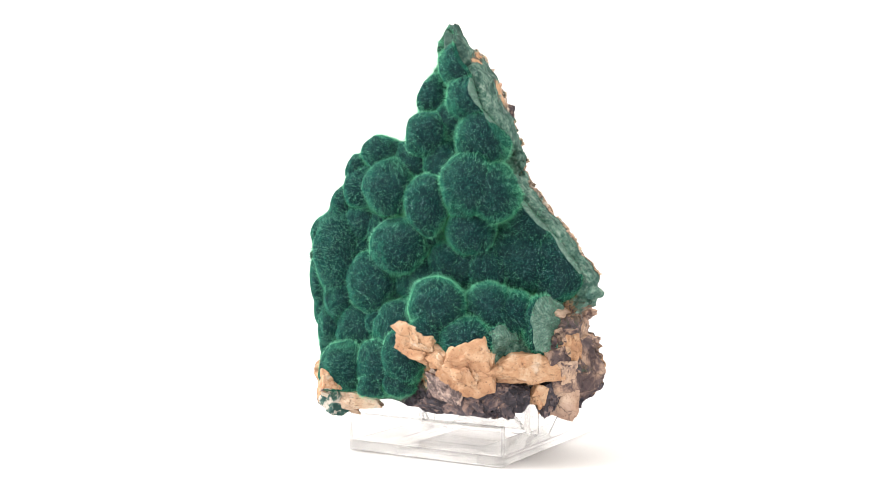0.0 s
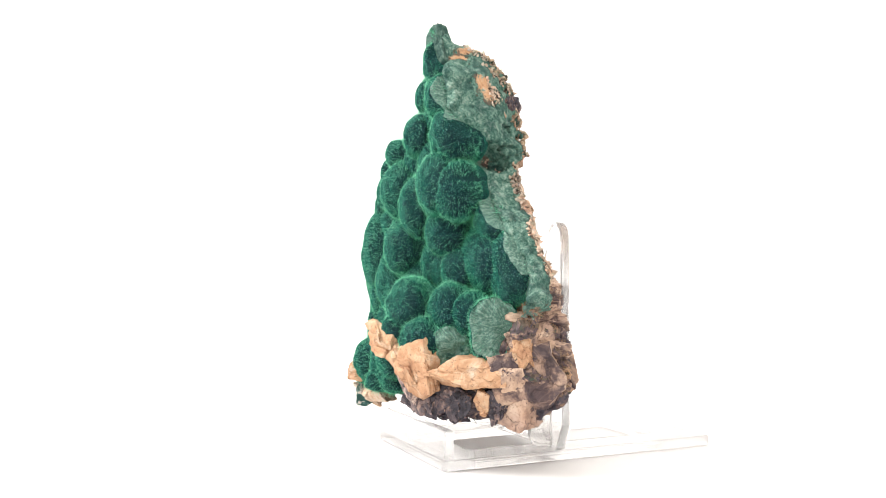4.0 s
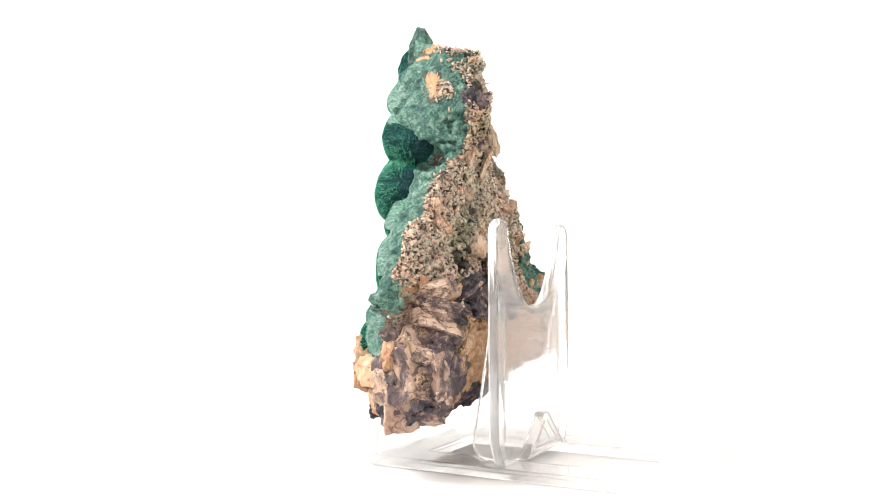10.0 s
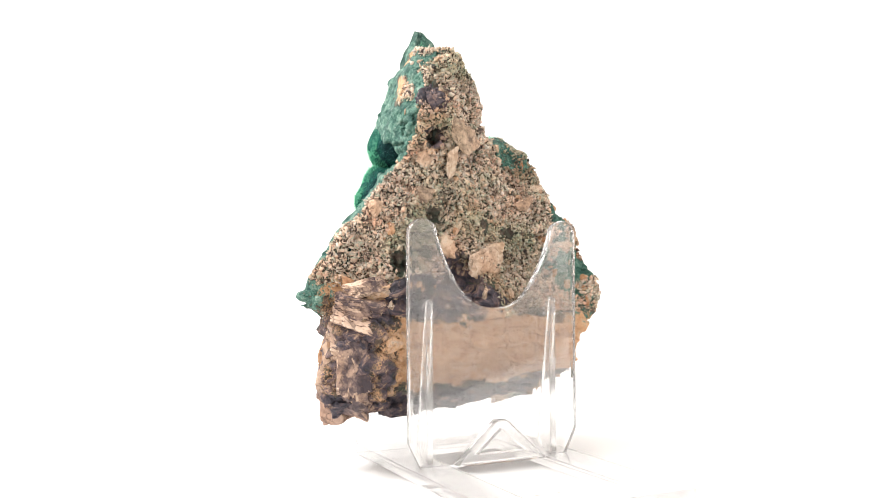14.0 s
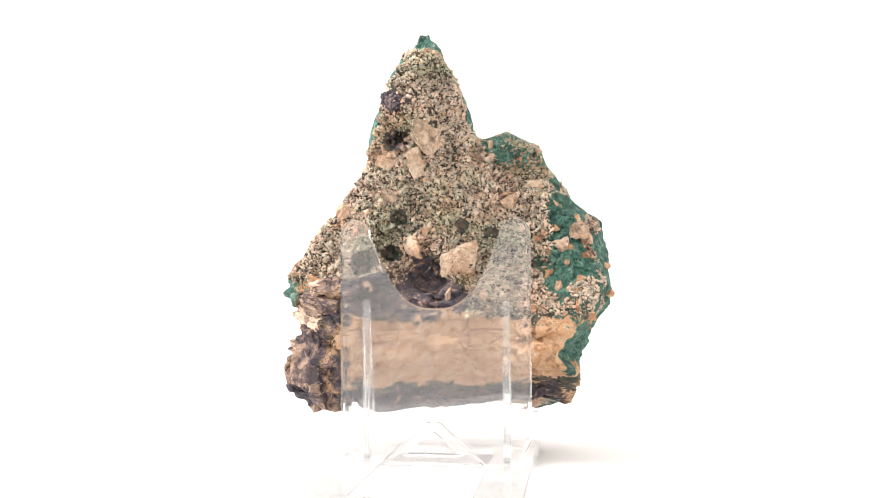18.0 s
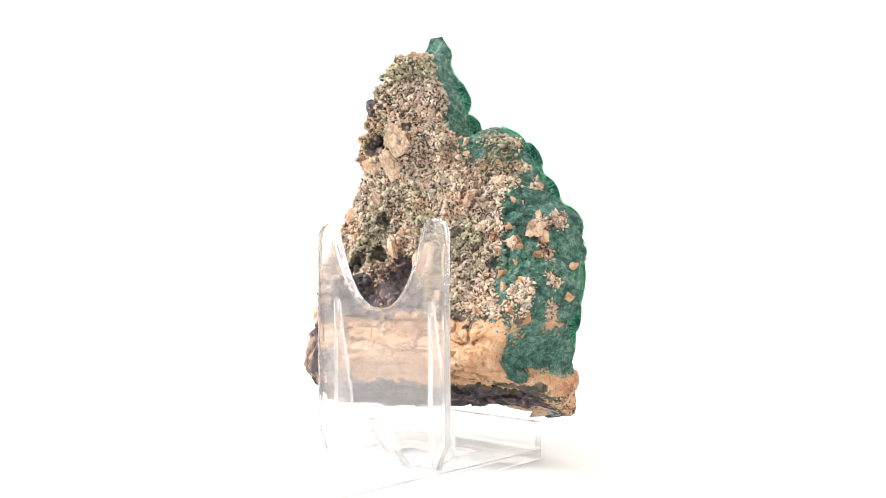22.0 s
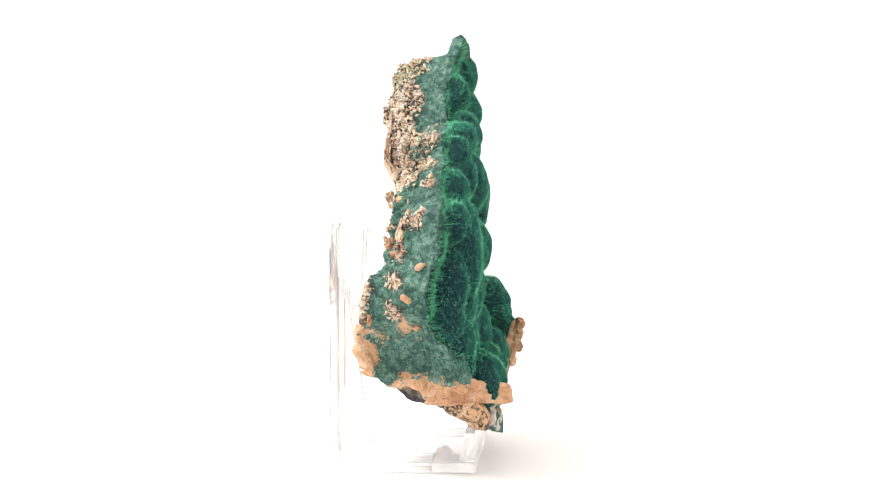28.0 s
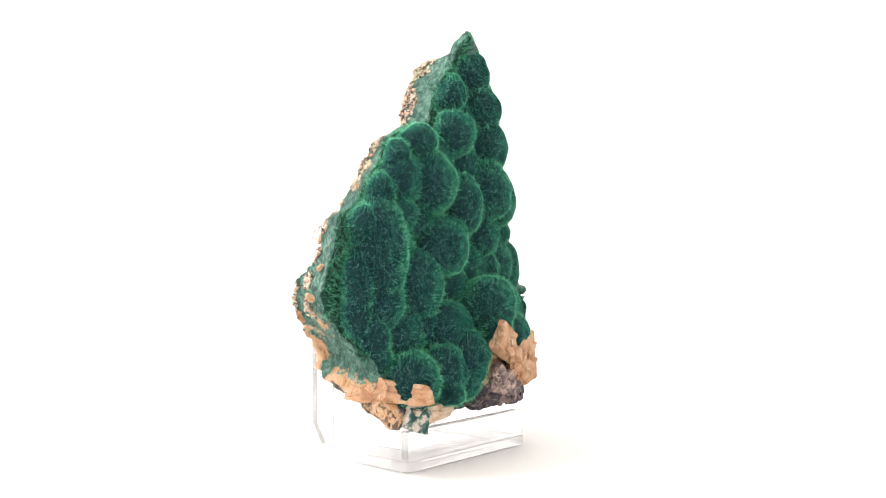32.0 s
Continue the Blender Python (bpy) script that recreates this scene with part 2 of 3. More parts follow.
def cell_noise(q, cell, seed):
    """Chips: a random value for the nearest of jittered centres, the distance to it and the gap to the next one, in cells."""
    r = np.random.default_rng(seed)
    jit, val = r.uniform(0.1, 0.9, (24, 24, 24, 3)), r.uniform(-1, 1, (24, 24, 24))
    u = q / cell + 240
    i = np.floor(u).astype(int)
    best, second, got = np.full(len(q), 9.0), np.full(len(q), 9.0), np.zeros(len(q))
    for dx in (-1, 0, 1):
        for dy in (-1, 0, 1):
            for dz in (-1, 0, 1):
                c = i + (dx, dy, dz)
                k = c % 24
                d = ((c + jit[k[:, 0], k[:, 1], k[:, 2]] - u) ** 2).sum(1)
                closer = d < best
                second = np.where(closer, best, np.minimum(second, d))
                best = np.where(closer, d, best)
                got = np.where(closer, val[k[:, 0], k[:, 1], k[:, 2]], got)
    return got, np.sqrt(best), np.sqrt(second) - np.sqrt(best)


def surface_net(field, origin, step):
    """The zero surface of a field on a grid, as vertices and quads."""
    s = field < 0
    nx, ny, nz = field.shape
    corners = [(a, b, c) for a in (0, 1) for b in (0, 1) for c in (0, 1)]
    part_of = [s[a:nx - 1 + a, b:ny - 1 + b, c:nz - 1 + c] for a, b, c in corners]
    count = sum(q.astype(np.int8) for q in part_of)
    cells = np.argwhere((count > 0) & (count < 8))
    index = np.full((nx - 1, ny - 1, nz - 1), -1)
    index[tuple(cells.T)] = np.arange(len(cells))
    acc, num = np.zeros((len(cells), 3)), np.zeros(len(cells))
    for m, a in enumerate(corners):
        for b in corners[m + 1:]:
            if sum(abs(i - j) for i, j in zip(a, b)) != 1:
                continue
            fa, fb = field[tuple((cells + a).T)], field[tuple((cells + b).T)]
            cross = (fa < 0) != (fb < 0)
            t = np.where(cross, fa / np.where(fa == fb, 1, fa - fb), 0)
            acc += cross[:, None] * (np.array(a) + t[:, None] * (np.array(b) - np.array(a)))
            num += cross
    verts = (cells + acc / num[:, None]) * step + origin
    quads = []
    for axis in range(3):
        u, v = (axis + 1) % 3, (axis + 2) % 3
        lo, hi = [slice(1, -1)] * 3, [slice(1, -1)] * 3
        lo[axis], hi[axis] = slice(0, -1), slice(1, None)
        a, b = s[tuple(lo)], s[tuple(hi)]
        e = np.argwhere(a != b)
        flip = a[tuple(e.T)]
        off = np.ones(3, int)
        off[axis] = 0
        e = e + off
        du, dv = np.eye(3, dtype=int)[u], np.eye(3, dtype=int)[v]
        q = np.stack([index[tuple((e - d).T)] for d in (du + dv, dv, 0 * du, du)], 1)
        q[~flip] = q[~flip][:, ::-1]
        quads.append(q)
    quads = np.concatenate(quads)
    return verts, quads[(quads >= 0).all(1)]


def smax(a, b, k):
    h = np.clip(0.5 + 0.5 * (a - b) / k, 0, 1)
    return b + (a - b) * h + k * h * (1 - h)


def outline_distance(px, pz, loop):
    """Signed distance in the plane to a closed outline, negative inside."""
    d, inside = np.full(px.shape, 1e9), np.zeros(px.shape, bool)
    for (ax, az), (bx, bz) in zip(loop, loop[1:] + loop[:1]):
        ex, ez = bx - ax, bz - az
        t = np.clip(((px - ax) * ex + (pz - az) * ez) / (ex * ex + ez * ez), 0, 1)
        d = np.minimum(d, np.hypot(px - ax - t * ex, pz - az - t * ez))
        if ez:
            hit = ((az > pz) != (bz > pz)) & (px < ax + (pz - az) * ex / ez)
            inside ^= hit
    return np.where(inside, -d, d)


def rim_distance(q):
    """Distance to the rim of the rock, negative inside; the upper right wall turns towards the back."""
    return outline_distance(q[:, 0] + wall_turn(*q.T), q[:, 2], OUTLINE) + rim_draft(*q.T)


def rim_draft(x, y, z):
    """The left rim runs further out at the front than at the back, the foot of the right one further out at the back."""
    top = np.clip((z - 72) / 8, 0, 1)
    left = ((1 - top) * (0.3 * np.clip(y, -6, 12) + 0.25 * np.clip(y, 0, 8) * np.clip((z - 48) / 6, 0, 1)) + top * 0.3 * np.clip(y + 5, -1, 14)) * np.clip((-4 - x) / 8, 0, 1) * np.clip((z - 22) / 6, 0, 1)
    return left + 0.42 * np.clip(15 - y, 0, 16) * np.clip((31 - z) / 4, 0, 1) * np.clip((x - 18) / 8, 0, 1)


def wall_turn(x, y, z):
    return (0.42 * np.clip((z - 74) / 10, 0, 1) + 0.5 * np.clip((z - 101) / 7, 0, 1)) * np.clip(y - 6, 0, 14) * np.clip(x / 6, 0, 1)


def blend(px, pz, knots, power=3.0):
    """A depth blended between a few knots (x, z, depth)."""
    num = den = 0
    for x, z, y in knots:
        wt = 1 / ((px - x) ** 2 + (pz - z) ** 2 + 20) ** (power / 2)
        num, den = num + wt * y, den + wt
    return num / den


# face of the rock, seen from the front: x to the right, z up
OUTLINE = [(5, 115), (8, 112), (9.8, 106.5), (13.4, 101.5), (14.5, 97), (17.5, 90), (19, 84), (20, 78), (21, 72.5), (27, 65.5), (34, 58),
           (36.5, 54), (40.6, 48), (41.8, 44), (37.5, 40), (37, 36.5), (35.5, 32), (40, 27), (41.3, 21), (40.4, 16.5), (35, 12), (21, 13), (12, 12.5),
           (-2, 14), (-15, 16), (-26, 14), (-33, 12), (-34.5, 17), (-35.5, 22.5), (-34, 28.5), (-38, 33.5), (-44.0, 40.5), (-44.0, 47.5), (-42.2, 55.5), (-41.4, 62.6),
           (-34.4, 67), (-32.0, 72), (-28, 78), (-26, 83.5), (-20.5, 86.2), (-17.3, 88.2), (-13.5, 87), (-10.5, 86.6), (-8.6, 88), (-7.5, 93), (-5.5, 97), (-3, 102), (0, 106), (2, 112)]
BACK = [(5, 117, -3), (6, 112, 8), (9, 105, 14), (5, 106, 16), (0, 103, 8), (15, 97, 15), (-3, 97, 10), (8, 95, 17.6), (16, 88, 17), (4, 86, 15), (-6, 88, 9), (-18, 84, 3), (4, 75, 12.5), (16, 71, 12.3), (-28, 73, 6), (-31, 66, 10),
        (-19, 66, 9), (-5, 77, 8.5), (26, 65, 11), (4, 59, 12), (-38, 61, 4), (-31, 56, 9.3), (33, 54, 10), (18, 47, 16), (39, 42, 9.5), (-43, 42, 14), (29, 34, 19.8), (0, 34, 18.5), (-27, 31, 18), (-38, 32, 17)]
FRONT = [(5, 116, -6.5), (8, 104, -3), (17.5, 94, -7), (14, 103, -7), (6, 94, -1), (19, 81, 3), (25, 67, 3), (-2, 92, -2), (-18, 80, -2), (10, 70, -2), (-14, 62, -2), (-39, 60, -5), (20, 52, 2), (34, 50, 6), (-20, 44, -2), (-43, 42, -1), (-30, 73, -4), (-21, 86, -4),
         (4, 42, -4), (18, 40, -1), (33, 40, 5), (-34, 22, -10), (-31, 15, -15), (-20, 20, -10), (-8, 22, -9), (5, 30, -15), (8, 20, -14), (18, 27, -13), (20, 18, -12), (27, 24, -5), (29, 17, -2), (34, 26, 4), (39, 20, 9)]
# hollows in the back: x, y, z and radius
HOLLOWS = [(10.2, 15.8, 83.8, 2.7), (9.6, 12.6, 83.8, 2.9), (-1, 15, 88.5, 1.8), (-14, 11, 60, 1.6), (10, 13, 64, 1.8), (-27, 10.5, 52, 1.6), (2, 15, 49, 5.4), (12, 17, 97, 1.8), (-7, 12.5, 62, 1.8), (12, 13, 54, 2.5), (18.2, 5.6, 79.3, 4.2), (19, 14.5, 52, 3.0)]


def rock_body():
    step = 0.45
    gx, gy, gz = np.arange(-50, 46, step), np.arange(-24, 25, step), np.arange(7, 121, step)
    px, pz = np.meshgrid(gx, gz, indexing="ij")
    edge = outline_distance(px, pz, OUTLINE) - np.where((px > 0) & (pz < 40), 0.3, 0.8)
    back, front = blend(px, pz, BACK, 4.0) + 0.5, blend(px, pz, FRONT)
    Y = gy[None, :, None]
    f = smax(Y - back[:, None, :], front[:, None, :] - Y, 2.0)
    X, Z = gx[:, None, None], gz[None, None, :]
    at = np.clip((X + wall_turn(X, Y, Z) - gx[0]) / step, 0, len(gx) - 1.001)
    k = at.astype(int)
    row = np.broadcast_to(np.arange(len(gz))[None, None, :], at.shape)
    edge_3d = edge[k, row] * (1 - at + k) + edge[k + 1, row] * (at - k)
    f = smax(f, edge_3d + rim_draft(X, Y, Z), 2.2)
    left = np.clip((-6 - X) / 14, 0, 1)
    under = (1 - left) * (11.2 + np.where(Y > 0, 0.05 - 0.023 * np.clip((X - 8) / 18, 0, 1), 0.018) * Y * Y) + left * (11.5 + 0.56 * np.clip(Y + 13, 0, 19) + 0.3 * np.maximum(Y - 6, 0))
    f = smax(f, under - Z, 2.0)
    f = smax(f, Z - (111.2 - 0.3 * (Y + 2) + 12 * np.clip((-1 - Y) / 3, 0, 1)), 1.2)
    for hx, hy, hz, hr in HOLLOWS:
        f = smax(f, hr - np.sqrt((X - hx) ** 2 + (Y - hy) ** 2 + (Z - hz) ** 2), 0.8)
    close = np.abs(f) < 4.5
    i = np.argwhere(close)
    q = np.stack([gx[i[:, 0]], gy[i[:, 1]], gz[i[:, 2]]], 1)
    warp = np.stack([lattice_noise(q, 8, 31), lattice_noise(q, 8, 32), lattice_noise(q, 8, 33)], 1)
    grainy = np.clip((q[:, 1] - 0.0) / 8, 0, 1) * np.clip((q[:, 2] - 45) / 4, 0, 1)
    low = np.clip((47 - q[:, 2]) / 4, 0, 1) * np.clip((q[:, 0] + 34) / 6, 0.35, 1)
    grainy = grainy * np.clip((-edge[i[:, 0], i[:, 2]] - 0.5) / 2, 0.15, 1)
    chip, reach, gap = cell_noise(q, 1.7, 3)
    block, breach, bgap = cell_noise((q + 1.5 * warp) * (0.8, 1, 1.5), 6.5, 5)
    shard, sreach, sgap = cell_noise((q + 0.8 * warp) * (0.7, 1, 1.9), 3.0, 6)
    add = 0.7 * lattice_noise(q, 9, 1) + 0.4 * lattice_noise(q, 3.2, 2) + 0.3 * lattice_noise(q, 1.4, 4)
    add += grainy * (1.0 * chip + 1.2 * (reach - 0.5) + 0.6 * shard)
    bed = np.abs((q[:, 2] + 2.5 * warp[:, 0] + 0.12 * q[:, 0]) / 5.5 % 2 - 1)
    add += low * (1.0 * block + 0.45 * shard + 1.5 * np.clip(1 - bgap / 0.09, 0, 1) + 0.4 * np.clip(1 - sgap / 0.1, 0, 1) + 0.7 * (bed - 0.5) + 0.25 * lattice_noise(q, 0.8, 8))
    wall = (1 - low) * (1 - grainy)
    add *= 1 - 0.45 * wall
    add += wall * (0.25 * block + 0.2 * shard)
    f[close] += add
    return one_body(*surface_net(f, np.array((gx[0], gy[0], gz[0])), step))


def one_body(v, f):
    """Drops loose crumbs that the field leaves beside the body."""
    root = np.arange(len(v))
    while True:
        low = root[f].min(1)
        new_root = root.copy()
        np.minimum.at(new_root, f.ravel(), np.repeat(low, 4))
        new_root = new_root[new_root]
        if (new_root == root).all():
            break
        root = new_root
    keep = root == np.bincount(root).argmax()
    index = np.cumsum(keep) - 1
    return v[keep], index[f[keep[f[:, 0]]]]


def near(q, x, y, z, rx, ry, rz, soft=0.5):
    """1 inside an ellipsoid, falling to 0 outside it."""
    d = np.sqrt(((q[:, 0] - x) / rx) ** 2 + ((q[:, 1] - y) / ry) ** 2 + ((q[:, 2] - z) / rz) ** 2)
    return np.clip((1 + soft - d) / (2 * soft), 0, 1)


# tan calcite showing through the green on the broken rim: middle and half size
LEFT_PATCHES = ((-41, 3, 62, 3, 2.4, 2), (-42, 7.8, 57, 3, 1.6, 3), (-25, -1, 83, 2, 2, 1.5), (-20, 3, 84, 3, 2, 2), (-29, 1.7, 76, 2.5, 2.4, 1.3), (-33, 0, 71.5, 2, 1.6, 1), (-44, 6.6, 48, 3, 1.6, 2),
                (-42, 6, 38, 3, 2.2, 3.4), (-43, 13.7, 45, 4, 2.5, 3), (-39, 12, 34, 4, 2.4, 2.2), (-40, 10, 28, 4, 3, 1.5), (-38, 10, 66, 3, 2, 2))


def zones(q, nrm):
    """Green crust, calcite and dark rock over the skin of the specimen; the dark also paints shade into two back
    hollows.
    """
    q = q + 2.2 * np.stack([lattice_noise(q, 6, 41), lattice_noise(q, 6, 42), lattice_noise(q, 5, 43)], 1) + 0.9 * lattice_noise(q, 2, 44)[:, None]
    x, y, z = q.T
    back = blend(x, z, BACK, 4.0)
    up = np.clip((z - 42) / 6, 0, 1)
    rim = np.clip((back - y - 2.5) / 3, 0, 1)
    border = np.clip((rim_distance(q) + 8) / 3, 0, 1)
    rim = rim * np.maximum(border, np.clip((4 - y) / 3, 0, 1))
    right_wall = np.clip((rim_distance(q) + 4) / 2, 0, 1) * np.clip((x - 8) / 4, 0, 1) * np.clip((back - y - 0.5) / 2, 0, 1)
    rim = np.maximum(rim, right_wall)
    green = up * np.maximum(rim, np.clip(nrm[:, 1] * -1.5, 0, 1))
    green = np.maximum(green, np.clip((-26 - x) / 5, 0, 1) * np.clip((z - 22) / 4, 0, 1) * np.clip((17 - y) / 4, 0, 1))
    green = np.maximum(green, near(q, 5, -5, 116, 7, 7, 6))
    green = np.maximum(green, near(q, 42, 4, 45, 5.5, 8, 7))
    green = np.maximum(green, near(q, -18, 2, 84, 7, 6, 5))
    green = np.maximum(green, near(q, -12, -10, 30, 18, 8, 10))
    green = np.maximum(green, near(q, 22, -6, 31, 10, 8, 5))
    green = np.maximum(green, 0.72 * near(q, -38, 8, 56, 13, 12, 28))
    green = np.maximum(green, 0.75 * near(q, -20, 5, 81, 12, 9, 7))
    green = np.maximum(green, 0.55 * near(q, -36, 8, 60, 9, 7, 22))
    for c in ((8, 4, 110, 3.5, 3.5, 2), (8.5, 1, 106, 3, 4, 1.2), (13.5, 5.5, 97.5, 4, 2.2, 3.2), (13, 7.5, 94, 3, 2, 2)) + LEFT_PATCHES:
        green *= 1 - near(q, *c, 0.9)
    low = np.clip((39 - z) / 2, 0, 1)
    calcite = low * np.clip((25 - x) / 5, 0, 1) * np.clip((z - 20) / 2, 0, 1)
    calcite = np.maximum(calcite, 0.8 * np.clip((48.5 - z) / 2, 0, 1) * np.clip((z - 43) / 2, 0, 1) * np.clip((x - 12) / 5, 0, 1))
    calcite = np.maximum(calcite, 0.6 * np.clip((46 - z) / 2, 0, 1) * np.clip((x - 18) / 4, 0, 1) * np.clip((y - 1) / 3, 0, 1))
    for c in ((8, 4, 110, 4, 4, 2.4), (8.5, 1, 106, 3, 4, 1.4), (13.5, 5.5, 97.5, 4.5, 2.5, 3.6), (13, 7.5, 94, 3.5, 2.4, 2.4), (1, 17, 84, 5, 4, 3), (10, 15, 78, 4, 4, 2.5), (-31, -13, 19, 8, 8, 7), (-6, 13, 52, 4, 4, 3)) + LEFT_PATCHES:
        calcite = np.maximum(calcite, near(q, *c, 0.9))
    dark = np.clip((20.5 - z) / 2, 0, 1) * np.clip((x + 33) / 4, 0, 1)
    dark = np.maximum(dark, np.maximum(np.maximum(near(q, 33.5, 18, 27, 6.2, 8, 11, 0.6), near(q, 27, 20, 38, 5, 6, 3, 0.6)), near(q, 24, 20, 24, 2.5, 6, 5, 0.6)))
    dark = np.maximum(dark, 0.62 * near(q, 37, 6, 26, 11, 16, 20))
    dark = np.maximum(dark, np.clip((46 - z) / 2, 0, 1) * np.clip((z - 37.5) / 2, 0, 1) * np.clip((x + 14) / 4, 0, 1) * np.clip((32 - x) / 5, 0, 1) * np.clip((y - 6) / 4, 0, 1))
    # shade inside the wide notch hollow, painted with the dark rock's colour
    dark = np.maximum(dark, near(q, 3, 14, 49, 8, 7, 5.5))
    dark = np.maximum(dark, near(q, 11, 17, 94, 4, 5, 4))
    # depth of the narrow hole, darkened by colour as well as by shape
    dark = np.maximum(dark, near(q, 10, 15, 83.8, 2.6, 5, 2.6))
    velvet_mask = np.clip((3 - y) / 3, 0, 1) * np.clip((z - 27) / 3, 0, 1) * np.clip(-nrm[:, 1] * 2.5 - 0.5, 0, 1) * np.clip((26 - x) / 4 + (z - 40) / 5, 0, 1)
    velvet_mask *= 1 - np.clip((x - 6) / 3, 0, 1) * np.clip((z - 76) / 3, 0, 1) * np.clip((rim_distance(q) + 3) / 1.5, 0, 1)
    return np.stack([green, calcite, dark, velvet_mask], 1)


def put_rock(parent):
    v, f = rock_body()
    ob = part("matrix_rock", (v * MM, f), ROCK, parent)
    me = ob.data
    me.update()
    nrm = np.zeros(len(v) * 3)
    me.vertices.foreach_get("normal", nrm)
    nrm = nrm.reshape(-1, 3)
    attr = me.color_attributes.new("zone", "FLOAT_COLOR", "POINT")
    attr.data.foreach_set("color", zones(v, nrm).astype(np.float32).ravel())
    smooth(ob)
    tagged(ob, "broken rock with green crust, calcite and granular back")
    return v, f, nrm


def needles(at, nrm, length, width, seed):
    """Thin three-sided spikes at the points, leaning a little."""
    r = np.random.default_rng(seed)
    n = len(at)
    tuft = np.stack([lattice_noise(at, 0.9, 51), lattice_noise(at, 0.9, 52), lattice_noise(at, 0.9, 53)], 1)
    d = nrm + r.normal(0, 0.12, (n, 3)) + 0.2 * tuft
    d /= np.linalg.norm(d, axis=1)[:, None]
    side = np.cross(d, r.normal(0, 1, (n, 3)))
    side /= np.linalg.norm(side, axis=1)[:, None]
    other = np.cross(d, side)
    ln, wd = length * (1 + 0.3 * lattice_noise(at, 1.3, 54))[:, None] * np.where(r.random((n, 1)) < 0.14, r.uniform(1.2, 2.2, (n, 1)), r.uniform(0.5, 1.1, (n, 1))), width * r.uniform(0.7, 1.3, (n, 1))
    ring = [at - 0.25 * d + wd * (math.cos(a) * side + math.sin(a) * other) for a in (0, 2.094, 4.189)]
    v = np.stack(ring + [at + ln * d], 1).reshape(-1, 3)
    k = np.arange(n)[:, None] * 4
    f = np.concatenate([k + (0, 1, 3), k + (1, 2, 3), k + (2, 0, 3)])
    return v, f


GLOBULES = []


def inside_outline(q, broken=False):
    """Draws points that stick out over the rock's broken rim back to it, softly; also says which ones lie on the broken side."""
    d = rim_distance(q)
    e = 0.05
    gx = rim_distance(q + (e, 0, 0)) - d
    gz = rim_distance(q + (0, 0, e)) - d
    g = np.hypot(gx, gz) + 1e-9
    right = q[:, 0] > 4
    high = np.clip((q[:, 2] - 84) / 10, 0, 1) if not broken else np.ones(len(q))
    limit = np.where(right, 1.5 - 2.4 * high, 0.2)
    k = np.where(right, 1.2 - 0.6 * high, 1.2)
    drawn = limit - k * np.logaddexp(0, (limit - d) / k)
    q = q.copy()
    q[:, 0] -= (d - drawn) * gx / g
    q[:, 2] -= (d - drawn) * gz / g
    return q, (d > limit + 0.3) & right & (high > 0.5), d > limit + 2.0


def globule(parent, x, y, z, rx, ry=None, rz=None, density=9.0, length=0.62, cut=None, broken=False):
    """One ball of crystal velvet, with its needles, short on the crown and long in the hollows. cut: the broken flat side, as the plane's normal and distance from the middle."""
    rx, ry, rz = rx + 0.4, (ry or rx) + 0.4, (rz or rx) + 0.4
    seed = len(GLOBULES) + 11
    GLOBULES.append((x, y, z, rx, ry, rz))
    bm = bmesh.new()
    bmesh.ops.create_icosphere(bm, subdivisions=5, radius=1)
    u = np.array([vv.co for vv in bm.verts])
    faces = np.array([[vv.index for vv in ff.verts] for ff in bm.faces])
    bm.free()
    def shape(d):
        return d * (1 + 0.09 * lattice_noise(d * 10 + seed * 7, 6, seed) + 0.045 * lattice_noise(d * 10, 2.4, seed + 1))[:, None] * (rx, ry, rz) + (x, y, z)
    def trim(q):
        q, out, far = inside_outline(q, broken)
        out = out & ((q[:, 1] > -3.5) | (q[:, 2] < 101))
        if cut:
            cn = np.array(cut[:3]) / np.linalg.norm(cut[:3])
            over = (q - (x, y, z)) @ cn - cut[3] + 0.9 * lattice_noise(q, 1.7, seed + 2) + 0.8 * lattice_noise(q, 4, seed + 3)
            out = out | (over > 0)
            q = q - np.maximum(over, 0)[:, None] * cn * 0.97
        return q, out, out | far
    q, out, bare = trim(shape(u))
    ball = part("globule", (q * MM, faces), VELVET, parent)
    ball.data.materials.append(CUT)
    ray = ball.data.attributes.new("ray", "FLOAT_VECTOR", "POINT")
    away = q - (x, y + 0.4 * ry, z)
    ray.data.foreach_set("vector", (away / np.linalg.norm(away, axis=1)[:, None]).astype(np.float32).ravel())
    ball.data.polygons.foreach_set("material_index", out[faces].all(1).astype(np.int32))
    smooth(ball)
    n = int(density * 4 * math.pi * ((rx * ry) ** 1.6 / 3 + (rx * rz) ** 1.6 / 3 + (ry * rz) ** 1.6 / 3) ** (1 / 1.6))
    r = np.random.default_rng(seed)
    d = r.normal(0, 1, (n, 3))
    d /= np.linalg.norm(d, axis=1)[:, None]
    d = d[d[:, 1] < 0.4]
    nn = d / (rx, ry, rz)
    nn /= np.linalg.norm(nn, axis=1)[:, None]
    at, out, bare = trim(shape(d))
    face = np.array((x / 45, -1.0, 0.15)) / math.hypot(x / 45, 1.0, 0.15)
    crown = np.clip(nn @ face, 0, 1)
    stay = (~bare | (r.random(len(at)) < 0.55)) & (r.random(len(at)) > 0.45 * crown)
    at, nn, rough, crown = at[stay], nn[stay], bare[stay], crown[stay]
    v, f = needles(at, nn, length * (np.where(rough, 0.6, 1.0) * (1.7 - 1.0 * crown ** 2))[:, None], 0.033, seed)
    fuzz = part("crystal_needles", (v * MM, f), NEEDLE, ball)
    tagged(fuzz, "fine bristling green crystal needles", kind="stuff")
    return ball


